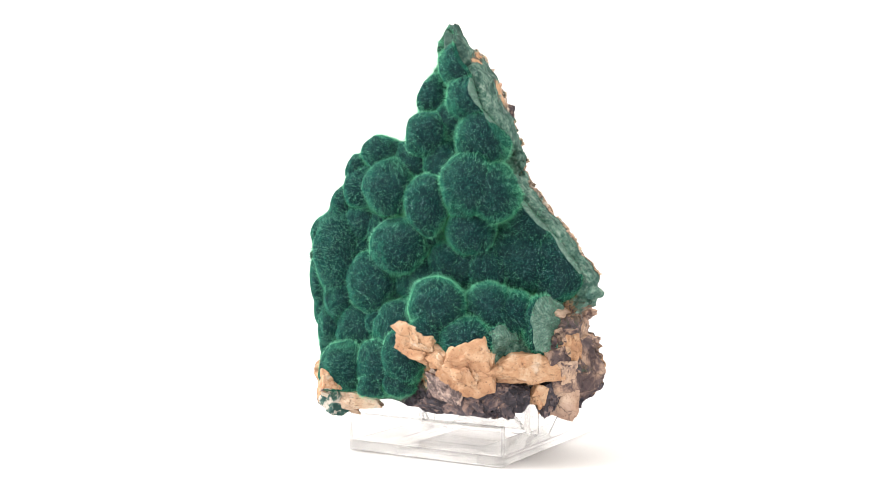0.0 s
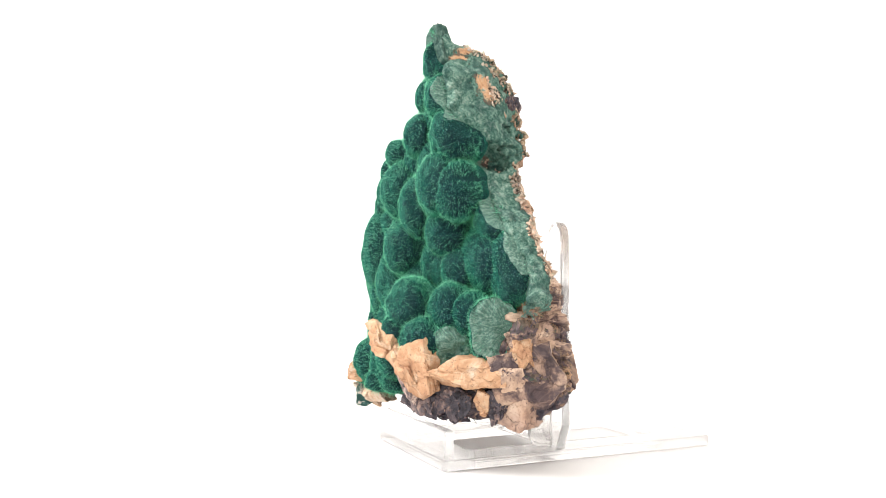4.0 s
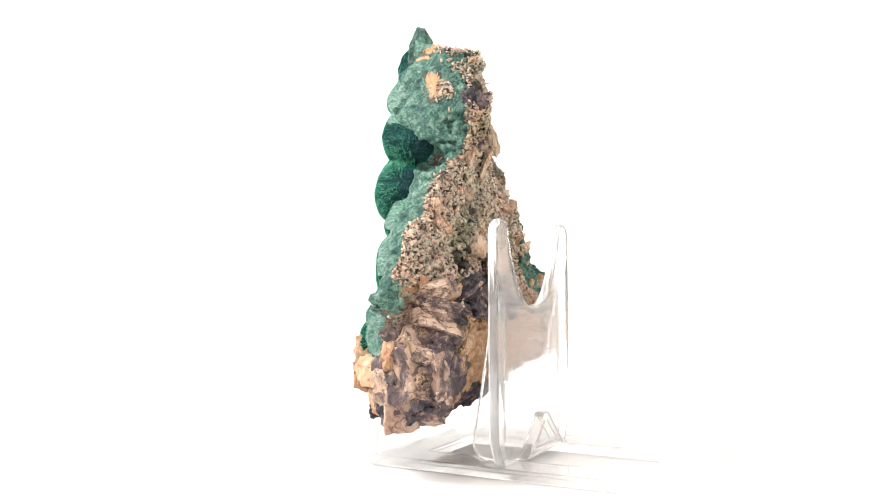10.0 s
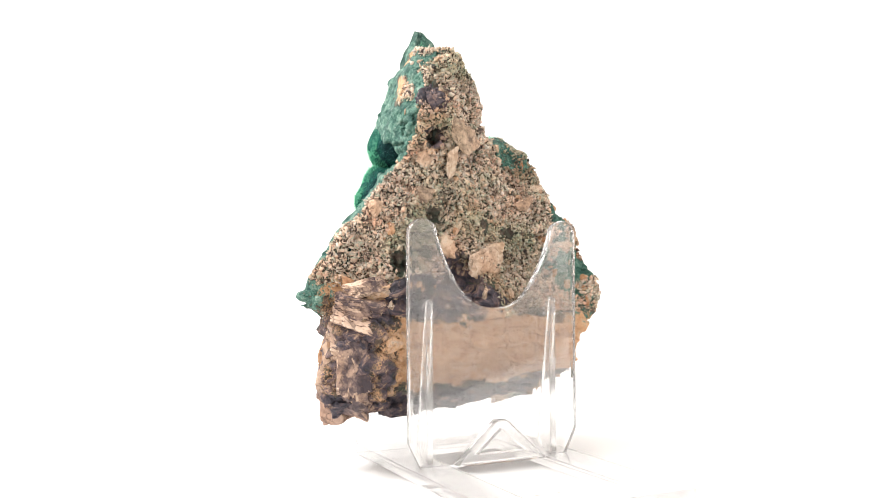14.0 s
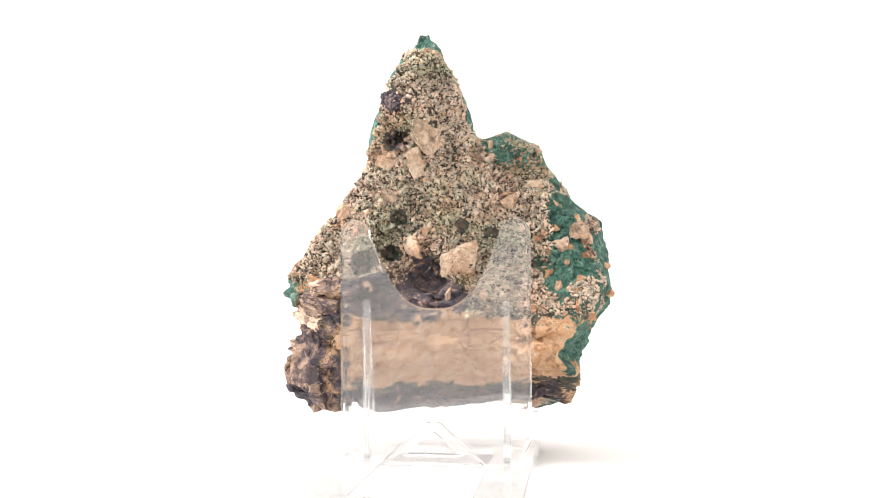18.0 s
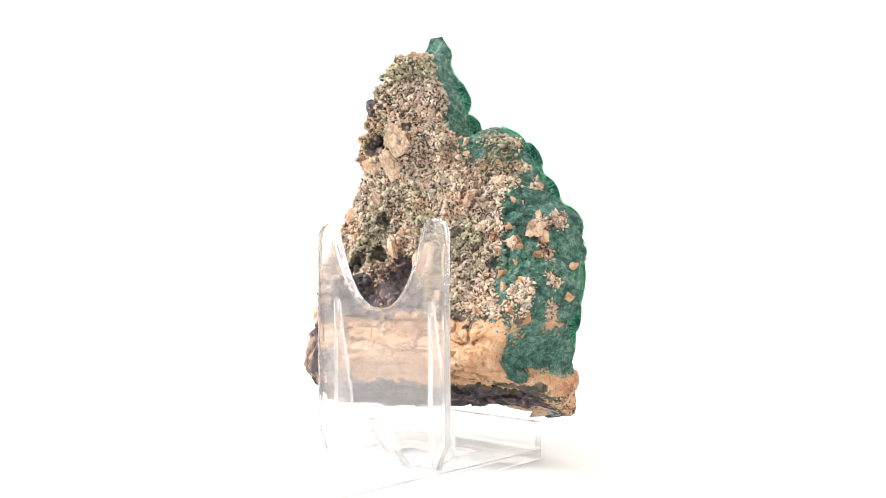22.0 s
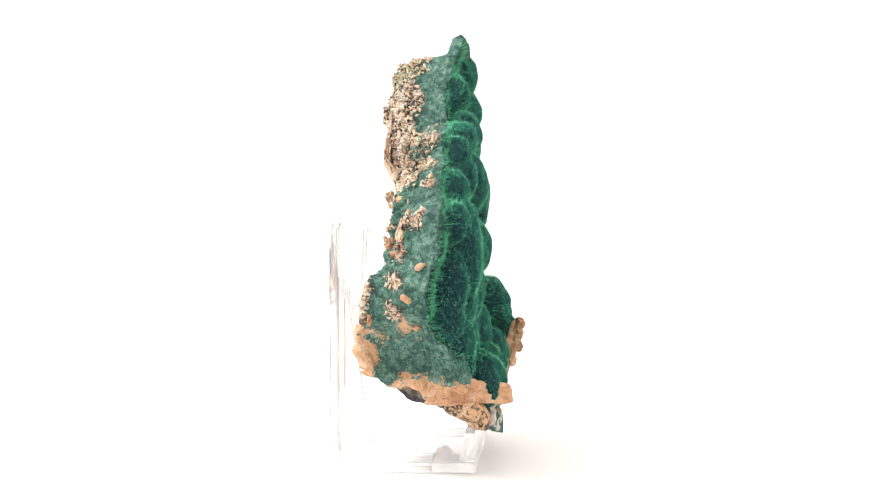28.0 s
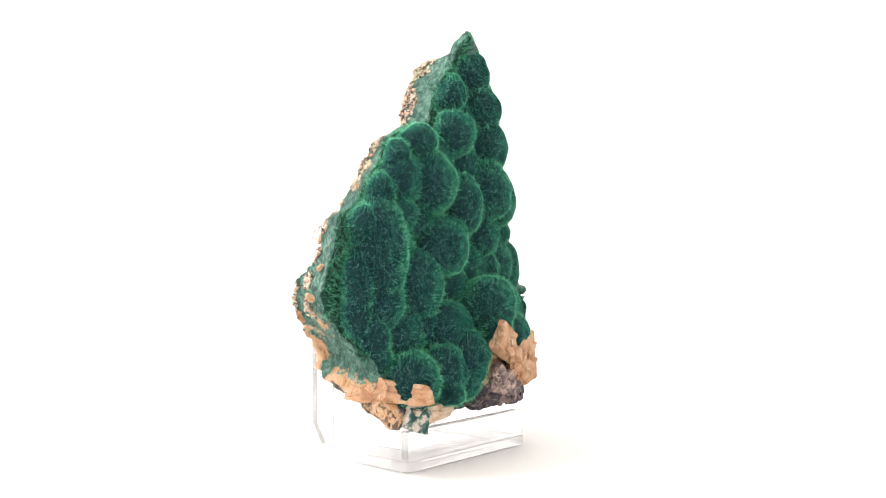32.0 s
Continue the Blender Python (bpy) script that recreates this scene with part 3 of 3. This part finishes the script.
def faceted(size, planes, seed, sub=3, rough=0.055, ragged=False):
    """A broken angular lump: a ball cut by random planes."""
    r = np.random.default_rng(seed)
    bm = bmesh.new()
    bmesh.ops.create_icosphere(bm, subdivisions=sub, radius=1)
    u = np.array([vv.co for vv in bm.verts])
    faces = np.array([[vv.index for vv in ff.verts] for ff in bm.faces])
    bm.free()
    n = r.normal(0, 1, (planes, 3))
    n = np.concatenate([n / np.linalg.norm(n, axis=1)[:, None], np.eye(3), -np.eye(3)])
    n += r.normal(0, 0.12, n.shape)
    n /= np.linalg.norm(n, axis=1)[:, None]
    d = np.concatenate([r.uniform(0.85, 1.25, planes), r.uniform(0.8, 1.5, 6) if ragged else r.uniform(0.85, 1.0, 6)])
    dots = u @ n.T
    rad = np.where(dots > 0.05, d / np.maximum(dots, 0.05), 9).min(1)
    chip, reach, gap = cell_noise(u * 10, 4.0, seed)
    rad = rad * (1 + rough * lattice_noise(u * 10, 4, seed) + rough * chip + rough * 0.5 * lattice_noise(u * 10, 1.1, seed + 1) - rough * np.clip(1 - gap / 0.15, 0, 1))
    return u * rad[:, None] * np.array(size) / 2, faces


def lump(name, parent, at, size, turn, seed, mat, planes=14, label="", sub=5, taper=0.0, rough=0.055, ragged=False):
    v, f = faceted(size, planes, seed, sub, rough, ragged)
    v[:, :2] *= (1 - taper * np.clip(v[:, 2] / size[2] + 0.5, 0, 1))[:, None]
    m = np.array(Euler([radians(a) for a in turn]).to_matrix())
    ob = part(name, ((v @ m.T + at) * MM, f), mat, parent, label)
    smooth(ob, 28)
    return ob


specimen = tagged(new("mineral_specimen"), "velvety dark green mineral cluster on orange calcite and dark rock", "mineral")
ROCK_V, ROCK_F, ROCK_N = put_rock(specimen)

# balls of velvet down the face, from the tip
globule(specimen, 8.0, -3.2, 105.5, 6.2, 5.4, 6.5)
globule(specimen, 11.5, -2.8, 95.5, 8.0, 6.8, 7.0)
globule(specimen, 14.2, -1.7, 85.5, 8.3, 7.2, 8.2)
globule(specimen, 11.5, -5.8, 72.5, 8.3, 5.9, 8.3)
globule(specimen, 17.5, -2.8, 70.5, 7.5, 6.6, 7.6)
globule(specimen, 10, -2.6, 60, 6.8, 6, 6.8)
globule(specimen, -13.5, -7.2, 73, 7.4, 5.4, 7.8)
globule(specimen, -2.0, -5.2, 87, 6.2, 5, 6.2)
globule(specimen, -1.5, -2.7, 98, 5.2, 4.5, 6.0)
globule(specimen, -17.0, -5.2, 83.6, 5.8, 4.8, 5.6)
globule(specimen, -1, -6.7, 68, 6.4, 5, 8.4)
globule(specimen, -23, -4.7, 73.5, 7.0, 5.5, 7)
globule(specimen, -10, -7.5, 56.5, 8.8, 5.6, 7.8)
globule(specimen, -31.0, -5.8, 54.5, 7.8, 6.8, 14.5)
globule(specimen, -30.5, -4.6, 43, 6.0, 6.0, 9.5)
globule(specimen, -36.8, -6.2, 61, 4.2, 4, 5)
globule(specimen, -37.6, -5.4, 48.5, 4.0, 3.8, 9)
globule(specimen, -34.0, -6.0, 33, 4.6, 4.2, 8)
globule(specimen, -25, -5.5, 79, 4.2, 3.6, 4.5)
globule(specimen, -37.5, -4.6, 40, 3.6, 3.6, 7)
globule(specimen, -33.5, -6, 28, 4.5, 4.5, 5.5)
globule(specimen, -30.5, -5, 69.5, 4, 3.8, 5)
globule(specimen, -19, -6.2, 46.5, 8.6, 6, 9.5)
globule(specimen, 4.8, -10.6, 40.2, 8.2, 7.2, 7.7)
globule(specimen, 16.5, -4.7, 40, 6.8, 6, 6.8)
globule(specimen, 22.5, -1.7, 39, 5.8)
globule(specimen, 30, 0.3, 36, 6.4, 6.4, 7.4, cut=(0.93, -0.36, 0, 1.8))
globule(specimen, 13.5, -11.7, 31.5, 7.2, 5.5, 6.2)
globule(specimen, -14.5, -14, 18.5, 3.6)
globule(specimen, -5, -12.5, 27, 6, 5, 7)
globule(specimen, -7, -12, 20.5, 4.5, 4, 4)
globule(specimen, 21.5, -7.5, 30.5, 5.5, 5, 5.5, cut=(0.9, -0.42, -0.1, 1.0))
globule(specimen, 21, 3.4, 53, 10.5, 6.2, 10)
globule(specimen, 30.5, 4.8, 51, 8.0, 4.6, 10, broken=True)
globule(specimen, 25, 3.6, 64, 7, 5.2, 8, broken=True)
globule(specimen, -25.4, -11.8, 22.8, 7.5, 5.8, 7.2)
globule(specimen, -13.5, -10.7, 23.5, 7.6, 5.8, 8)
globule(specimen, 3.5, -15.2, 34, 4.2, 4, 4.5)
globule(specimen, -5, -2.7, 47, 8, 6, 8)
globule(specimen, -8, -7.7, 34, 10, 5.5, 8)
globule(specimen, 8, -1.2, 51, 7, 5, 7)
globule(specimen, -24, -4.7, 34, 9, 6, 8)
for at_ in ((-8, -3, 80.5), (3, -3.2, 79), (-5, -3.5, 61), (3, -3, 52), (-17, -4, 63), (-24, -4.5, 64), (-25, -4, 56), (14, -1.5, 50), (-12, -3.5, 46), (11, -5, 37), (-16, -6, 36), (5, -2, 91)):
    globule(specimen, *at_, 6.2, 4.4, 6.2)

# calcite along the lower front


def calcite_cluster(at, size, turn, count, seed, mat=CALCITE, label="pale orange broken calcite block"):
    """A broken mass of calcite: one large cleaved block with smaller ones grown into it."""
    r = np.random.default_rng(seed)
    m = np.array(Euler([radians(a) for a in turn]).to_matrix())
    lump("calcite_block", specimen, at, size, turn, seed, mat, planes=9, label=label, rough=0.05, ragged=True)
    for k in range(count):
        off = r.uniform(-0.4, 0.4, 3) * size
        off[1] = -abs(off[1])
        part_size = r.uniform(0.25, 0.55, 3) * size
        lump("calcite_block", specimen, np.array(at) + m @ off, part_size, turn + r.uniform(-25, 25, 3), seed + 100 * (k + 1), mat, planes=7, sub=4, rough=0.055, ragged=True)


MOTTLED = stone("green_flecked_calcite", ((0.36, (0.012, 0.05, 0.045)), (0.44, (0.05, 0.12, 0.10)), (0.48, (0.42, 0.38, 0.33)), (0.62, (0.60, 0.52, 0.46)), (0.75, (0.62, 0.42, 0.28))), 320, 0.15)
GREY_PINK = stone("grey_pink_calcite", ((0.28, (0.10, 0.075, 0.075)), (0.4, (0.30, 0.22, 0.20)), (0.52, (0.50, 0.37, 0.31)), (0.66, (0.60, 0.50, 0.43))), 620, 0.3, 0.2)
BROWN = stone("brown_rock", ((0.27, (0.045, 0.034, 0.04)), (0.38, (0.11, 0.08, 0.08)), (0.46, (0.28, 0.195, 0.155)), (0.58, (0.46, 0.33, 0.245)), (0.75, (0.60, 0.46, 0.36))), 190, 0.3, 0.5, ((0.60, 0.54, 0.58), (0.95, 0.84, 0.74)))
DARK = stone("dark_rock", ((0.3, (0.014, 0.013, 0.018)), (0.5, (0.05, 0.045, 0.056)), (0.62, (0.10, 0.078, 0.085)), (0.74, (0.28, 0.19, 0.16))), 420, 0.3, 0.3)
calcite_cluster((2.4, -18.4, 31.6), (9.5, 3.6, 7), (0, 24, 12), 6, 61)
calcite_cluster((8.2, -16.4, 28.0), (6.5, 4, 5.5), (0, 30, 10), 2, 26)
calcite_cluster((15.4, -14.4, 26.8), (12.5, 6.5, 12), (0, -6, 22), 6, 22)
calcite_cluster((8.2, -12.2, 20.2), (8, 6, 7.5), (0, 10, 5), 3, 31, GREY_PINK, "grey-pink granular calcite")
calcite_cluster((27.4, -4.6, 25.2), (16.5, 6.5, 6.4), (0, 3, 54), 4, 43)
calcite_cluster((34.0, 6.0, 30.6), (4.6, 6.5, 11), (0, 6, 40), 3, 24)
calcite_cluster((-29.6, -12.6, 21.2), (15, 6, 5.2), (0, 8, -35), 5, 25)
calcite_cluster((-27.2, -12.8, 15.2), (8.5, 6, 6), (0, 20, -20), 4, 28, MOTTLED, "white calcite block flecked with dark green")
calcite_cluster((-33.2, -6.5, 21.6), (6, 10, 5), (0, 10, 8), 3, 33)
calcite_cluster((-22, -12.0, 14.6), (14, 6, 4.5), (0, -6, 5), 5, 29, PALE, "tan broken calcite ledge")
calcite_cluster((29.2, -2.4, 17.8), (4, 4, 5.2), (0, 12, 45), 1, 27)
# the brown foot of the rock: cleaved blocks and shards
FOOT = (((32.2, 9.0, 23.4), (13, 18, 18), (14, -6, -26), 131), ((32.8, 15.8, 26.5), (8.5, 8, 13), (10, 4, -18), 132), ((33, 6.0, 16.4), (8, 8.5, 8), (10, 6, 30), 133),
        ((31.0, 11.0, 37.5), (11, 14, 5), (8, -18, -22), 134), ((30.5, 14, 42), (12, 9, 4.6), (-8, -14, -8), 135), ((29, 14.5, 46), (11, 7, 4.2), (6, 10, 4), 136),
        ((33.2, 8.0, 33.4), (8, 12, 5), (14, -10, -24), 137), ((34.8, 13.5, 31), (5.5, 9, 4.4), (-16, 6, -22), 138), ((33.5, 3.2, 22.5), (6, 7, 9), (0, 14, -20), 139))
for at_, size_, turn_, seed_ in FOOT:
    lump("rock_block", specimen, at_, size_, turn_, seed_, BROWN, planes=6, label="tan and purple-brown rock block", rough=0.045)
# dark knobs along the lower edge and in the back
for at_, size_, turn_, seed_ in (((13, -10.5, 17.6), (13, 6, 9), (5, 8, 10), 151), ((22, -6.5, 18), (9, 6, 9), (0, -12, 35), 152), ((30.2, 2.0, 17.4), (6.5, 6.5, 8.5), (8, 10, 40), 153), ((3, -10, 15.6), (10, 6, 6), (0, 4, -8), 154),
                                 ((19, 17.2, 46), (10, 5.5, 5.5), (10, 15, 0), 91), ((11.0, 14.6, 93.5), (5.5, 5.5, 6.5), (10, 15, 30), 92)):
    lump("rock_knob", specimen, at_, size_, turn_, seed_, DARK, planes=12, label="dark purple-brown rock knob", rough=0.09, ragged=True)
lump("rock_tip", specimen, (6.2, -4.0, 110.0), (9.0, 8.5, 13.5), (0, -4, 20), 301, GREEN_ROCK, planes=9, label="green crusted rock tip", taper=0.62)

# larger calcite plates standing out of the back
for k, (px_, py_, pz_, sx_, sz_) in enumerate(((2.6, 16.2, 84.5, 5, 6.5), (12.5, 14.8, 79, 5, 4), (5.0, 15.4, 78.5, 3.4, 6), (13.5, 12.8, 70.5, 6, 4), (-6, 13.5, 52, 6, 6.5), (25, 12, 66, 4, 3),
                                              (-19, 11, 68, 4, 2.5), (-32, 9.4, 56, 4, 3), (-24, 6.5, 72, 5, 3), (-36, 6, 61, 4, 4), (7, 13.5, 57, 5, 4), (22, 17.6, 45.5, 11, 3.5), (32, 12.5, 46, 6, 3.5), (-38, 12, 47, 4, 2.5), (-36, 14, 38, 6, 3))):
    lump("calcite_plate", specimen, (px_, py_, pz_), (sx_ * 1.1, 1.7, sz_ * 1.1), (RNG.uniform(-30, 30), RNG.uniform(-40, 40), RNG.uniform(-30, 30)), 60 + k, PALE if k < 11 else CALCITE, planes=10, sub=4, rough=0.1, ragged=True)

# ---- display easel ----
easel = tagged(new("display_easel"), "clear acrylic two-pronged display easel with a front lip", "display stand")


def bevelled_prism(loop, y0, y1, bevel=0.5, axis="y"):
    """A flat plate: the outline (x, z) between two depths, its rims rounded."""
    bm = bmesh.new()
    place = (lambda a, b, d: (a, d, b)) if axis == "y" else ((lambda a, b, d: (d, a, b)) if axis == "x" else (lambda a, b, d: (a, b, d)))
    vs = [bm.verts.new(Vector(place(a, b, y0)) * MM) for a, b in loop]
    face = bm.faces.new(vs)
    out = bmesh.ops.extrude_face_region(bm, geom=[face])
    move = Vector(place(0, 0, y1 - y0)) * MM
    bmesh.ops.translate(bm, vec=move, verts=[g for g in out["geom"] if isinstance(g, bmesh.types.BMVert)])
    bmesh.ops.recalc_face_normals(bm, faces=bm.faces)
    if bevel:
        sharp = [e for e in bm.edges if len(e.link_faces) == 2 and e.calc_face_angle(0) > 0.6]
        bmesh.ops.bevel(bm, geom=sharp, offset=bevel * MM, segments=2, affect="EDGES", profile=0.5)
    return bm


CX = -1.4       # the easel's middle line


def prong_outline():
    w, top, tip, dip, half = 23.8, 62.9, 3.9, 40.8, 16.0
    pts = [(-w + 3.5, 2.0), (w - 3.5, 2.0), (w, 9.0), (w, top - tip)]
    arc = [(math.cos(a), math.sin(a)) for a in np.linspace(0, math.pi, 9)]
    pts += [(w - tip + tip * c, top - tip + tip * s) for c, s in arc[1:-1]]
    # the bow between the prongs
    for k in np.linspace(-1, 1, 33):
        pts.append((-k * half, dip + (top - tip - dip) * abs(k) ** 2.6 * 0.98))
    pts += [(-w + tip + tip * c, top - tip + tip * s) for c, s in arc[1:-1]]
    pts += [(-w, top - tip), (-w, 9.0)]
    return [(a + CX, b) for a, b in pts]


def ring_frame(outer, inner, z0, z1):
    """A flat rectangular frame with a hole right through it."""
    bm = bmesh.new()
    loops = []
    for (x0, x1, y0, y1) in (outer, inner):
        for z in (z0, z1):
            loops.append([bm.verts.new(Vector(c) * MM) for c in ((x0, y0, z), (x1, y0, z), (x1, y1, z), (x0, y1, z))])
    ob_, ot, ib, it = loops
    for i in range(4):
        j = (i + 1) % 4
        bm.faces.new((ob_[i], ob_[j], ot[j], ot[i]))
        bm.faces.new((ib[j], ib[i], it[i], it[j]))
        bm.faces.new((ot[i], ot[j], it[j], it[i]))
        bm.faces.new((ob_[j], ob_[i], ib[i], ib[j]))
    bmesh.ops.recalc_face_normals(bm, faces=bm.faces)
    bmesh.ops.bevel(bm, geom=[e for e in bm.edges if e.calc_face_angle(0) > 0.6], offset=0.35 * MM, segments=2, affect="EDGES", profile=0.5)
    return bm


back_plate = part("back_plate", bevelled_prism(prong_outline(), 24.0, 26.6, 0.75), PLATE, easel, "clear plate with two rounded prongs")
part("base_frame", ring_frame((CX - 24, CX + 24, -10, 71.5), (CX - 13, CX + 13, 1.5, 60), 0.3, 3.0), BASE, easel)
part("front_lip", bevelled_prism([(CX - 24, 3.0), (CX + 24, 3.0), (CX + 24, 10.4), (CX - 24, 10.4)], -10, -7.4, 0.4), BASE, easel)
for side in (-1, 1):
    x = CX + side * 17.6
    part("rib", bevelled_prism([(23.9, 43), (23.0, 43), (17.5, 10), (17.0, 6), (18.5, 3.6), (21, 3.1), (23.9, 3.1)], x - 0.9, x + 0.9, 0.4, "x"), RIB, easel)


def brace():
    bm = bmesh.new()
    outer, inner = [(-12.6, 3.1), (12.6, 3.1), (1.6, 13.2), (-1.6, 13.2)], [(-7.0, 5.2), (7.0, 5.2), (0.35, 10.9), (-0.35, 10.9)]
    rows = [[bm.verts.new(Vector((CX + a, y, b)) * MM) for a, b in loop] for loop in (outer, inner) for y in (26.7, 29.4)]
    of, ok, inf, ik = rows
    for i in range(4):
        j = (i + 1) % 4
        for q in ((of[i], of[j], ok[j], ok[i]), (inf[j], inf[i], ik[i], ik[j]), (of[j], of[i], inf[i], inf[j]), (ok[i], ok[j], ik[j], ik[i])):
            bm.faces.new(q)
    bmesh.ops.recalc_face_normals(bm, faces=bm.faces)
    bmesh.ops.bevel(bm, geom=[e for e in bm.edges if e.calc_face_angle(0) > 0.6], offset=0.25 * MM, segments=2, affect="EDGES", profile=0.5)
    return bm


part("brace", brace(), RIB, easel, "clear triangular brace")
for piece in easel.children:
    piece.visible_shadow = piece.name.split(".")[0] in ("base_frame", "front_lip")

# ---- crumbs of the granular back ----


def crumbs(parent, count):
    """Loose-looking chips all over the granular back, too many to count."""
    tri = ROCK_V[ROCK_F].mean(1)
    nf = ROCK_N[ROCK_F].mean(1)
    z = zones(tri, nf)
    want = np.clip((tri[:, 1] - blend(tri[:, 0], tri[:, 2], BACK, 4.0) + 9) / 2, 0, 1) * np.clip((tri[:, 2] - np.where(tri[:, 0] < -8, 38, 46)) / 3, 0, 1)
    want = want * np.clip(nf[:, 1] * 2 + 0.8, 0, 1) * np.clip((0.8 - z[:, 0]) * 3, 0, 1) * np.clip(-rim_distance(tri) + 2.0, 0, 1) * (1 - 0.8 * z[:, 2]) * (1 - z[:, 3])
    for hx, hy, hz, hr in HOLLOWS:
        want = want * (np.linalg.norm(tri - (hx, hy, hz), axis=1) > hr + 0.7)
    r = np.random.default_rng(5)
    pick = r.choice(len(tri), count, p=want / want.sum())
    # each flake: a jittered eight-sided splinter
    star = np.array([(1, 0, 0), (-1, 0, 0), (0, 1, 0), (0, -1, 0), (0, 0, 1), (0, 0, -1)], float)
    tris = np.array([(0, 2, 4), (2, 1, 4), (1, 3, 4), (3, 0, 4), (2, 0, 5), (1, 2, 5), (3, 1, 5), (0, 3, 5)])
    size = (0.17 + 0.7 * r.random(count) ** 3 + 0.7 * (r.random(count) < 0.025))[:, None] * np.stack([np.ones(count), r.uniform(0.35, 0.9, count), r.uniform(0.2, 0.55, count)], 1)
    spin = np.linalg.qr(r.normal(0, 1, (count, 3, 3)))[0]
    corner = star[None] * size[:, None, :] * r.uniform(0.6, 1.3, (count, 6, 1)) + r.normal(0, 0.12, (count, 6, 3)) * size[:, None, :]
    v = np.einsum("nij,nkj->nki", spin, corner) + (tri[pick] + nf[pick] * 0.15)[:, None, :]
    vs = [v.reshape(-1, 3)]
    fs = [(tris[None] + 6 * np.arange(count)[:, None, None]).reshape(-1, 3)]
    ob = part("crumb_crust", (np.concatenate(vs) * MM, np.concatenate(fs)), CRUMB, parent, "crumbly grey and tan crystal grains")
    tagged(ob, kind="stuff")


crumbs(specimen, 56000)


def calcite_chips(parent, count):
    """Flakes of calcite that stand out of the crust and of the green rim."""
    tri, nf = ROCK_V[ROCK_F].mean(1), ROCK_N[ROCK_F].mean(1)
    x, y, z = tri.T
    back = blend(x, z, BACK, 4.0)
    rim = np.clip((-22 - x) / 8, 0, 1) * (z > 32) * (y > -1)
    want = ((z > 40) & (y > back - 3)) * np.clip(nf[:, 1], 0, 1) + 0.7 * rim + 0.3 * ((z > 88) & (y > 2))
    r = np.random.default_rng(77)
    pick = r.choice(len(tri), count, p=want / want.sum())
    for k, n in enumerate(pick):
        size = r.uniform(1.0, 2.8) * np.array((1, r.uniform(0.4, 0.7), r.uniform(0.3, 0.8)))
        mat = CALCITE if x[n] < -22 or r.random() < 0.25 else PALE
        lump("calcite_chip", parent, tri[n] - 0.1 * size[0] * nf[n], size, r.uniform(0, 360, 3), 400 + k, mat, planes=8, sub=3, rough=0.12, ragged=True)


calcite_chips(specimen, 120)


def valley_needles(parent, count):
    """Needles on the velvet ground between the balls."""
    tri, nf = ROCK_V[ROCK_F].mean(1), ROCK_N[ROCK_F].mean(1)
    want = zones(tri, nf)[:, 3] * (nf[:, 1] < 0.1)
    r = np.random.default_rng(15)
    pick = r.choice(len(tri), count, p=want / want.sum())
    v, f = needles(tri[pick] + r.uniform(-0.25, 0.25, (count, 3)), nf[pick] / (np.linalg.norm(nf[pick], axis=1)[:, None] + 1e-9), 1.45, 0.036, 16)
    ob = part("crystal_needles", (v * MM, f), NEEDLE, parent)
    tagged(ob, "fine bristling green crystal needles", kind="stuff")


valley_needles([c for c in specimen.children if c.name.startswith("matrix_rock")][0], 45000)


def motions():
    rows = [(t, pose(0, 0, 0, 0, 0, TURN_START + TURN_RATE * t)) for t in range(33)]
    walk(specimen, rows)
    walk(easel, rows)


motions()
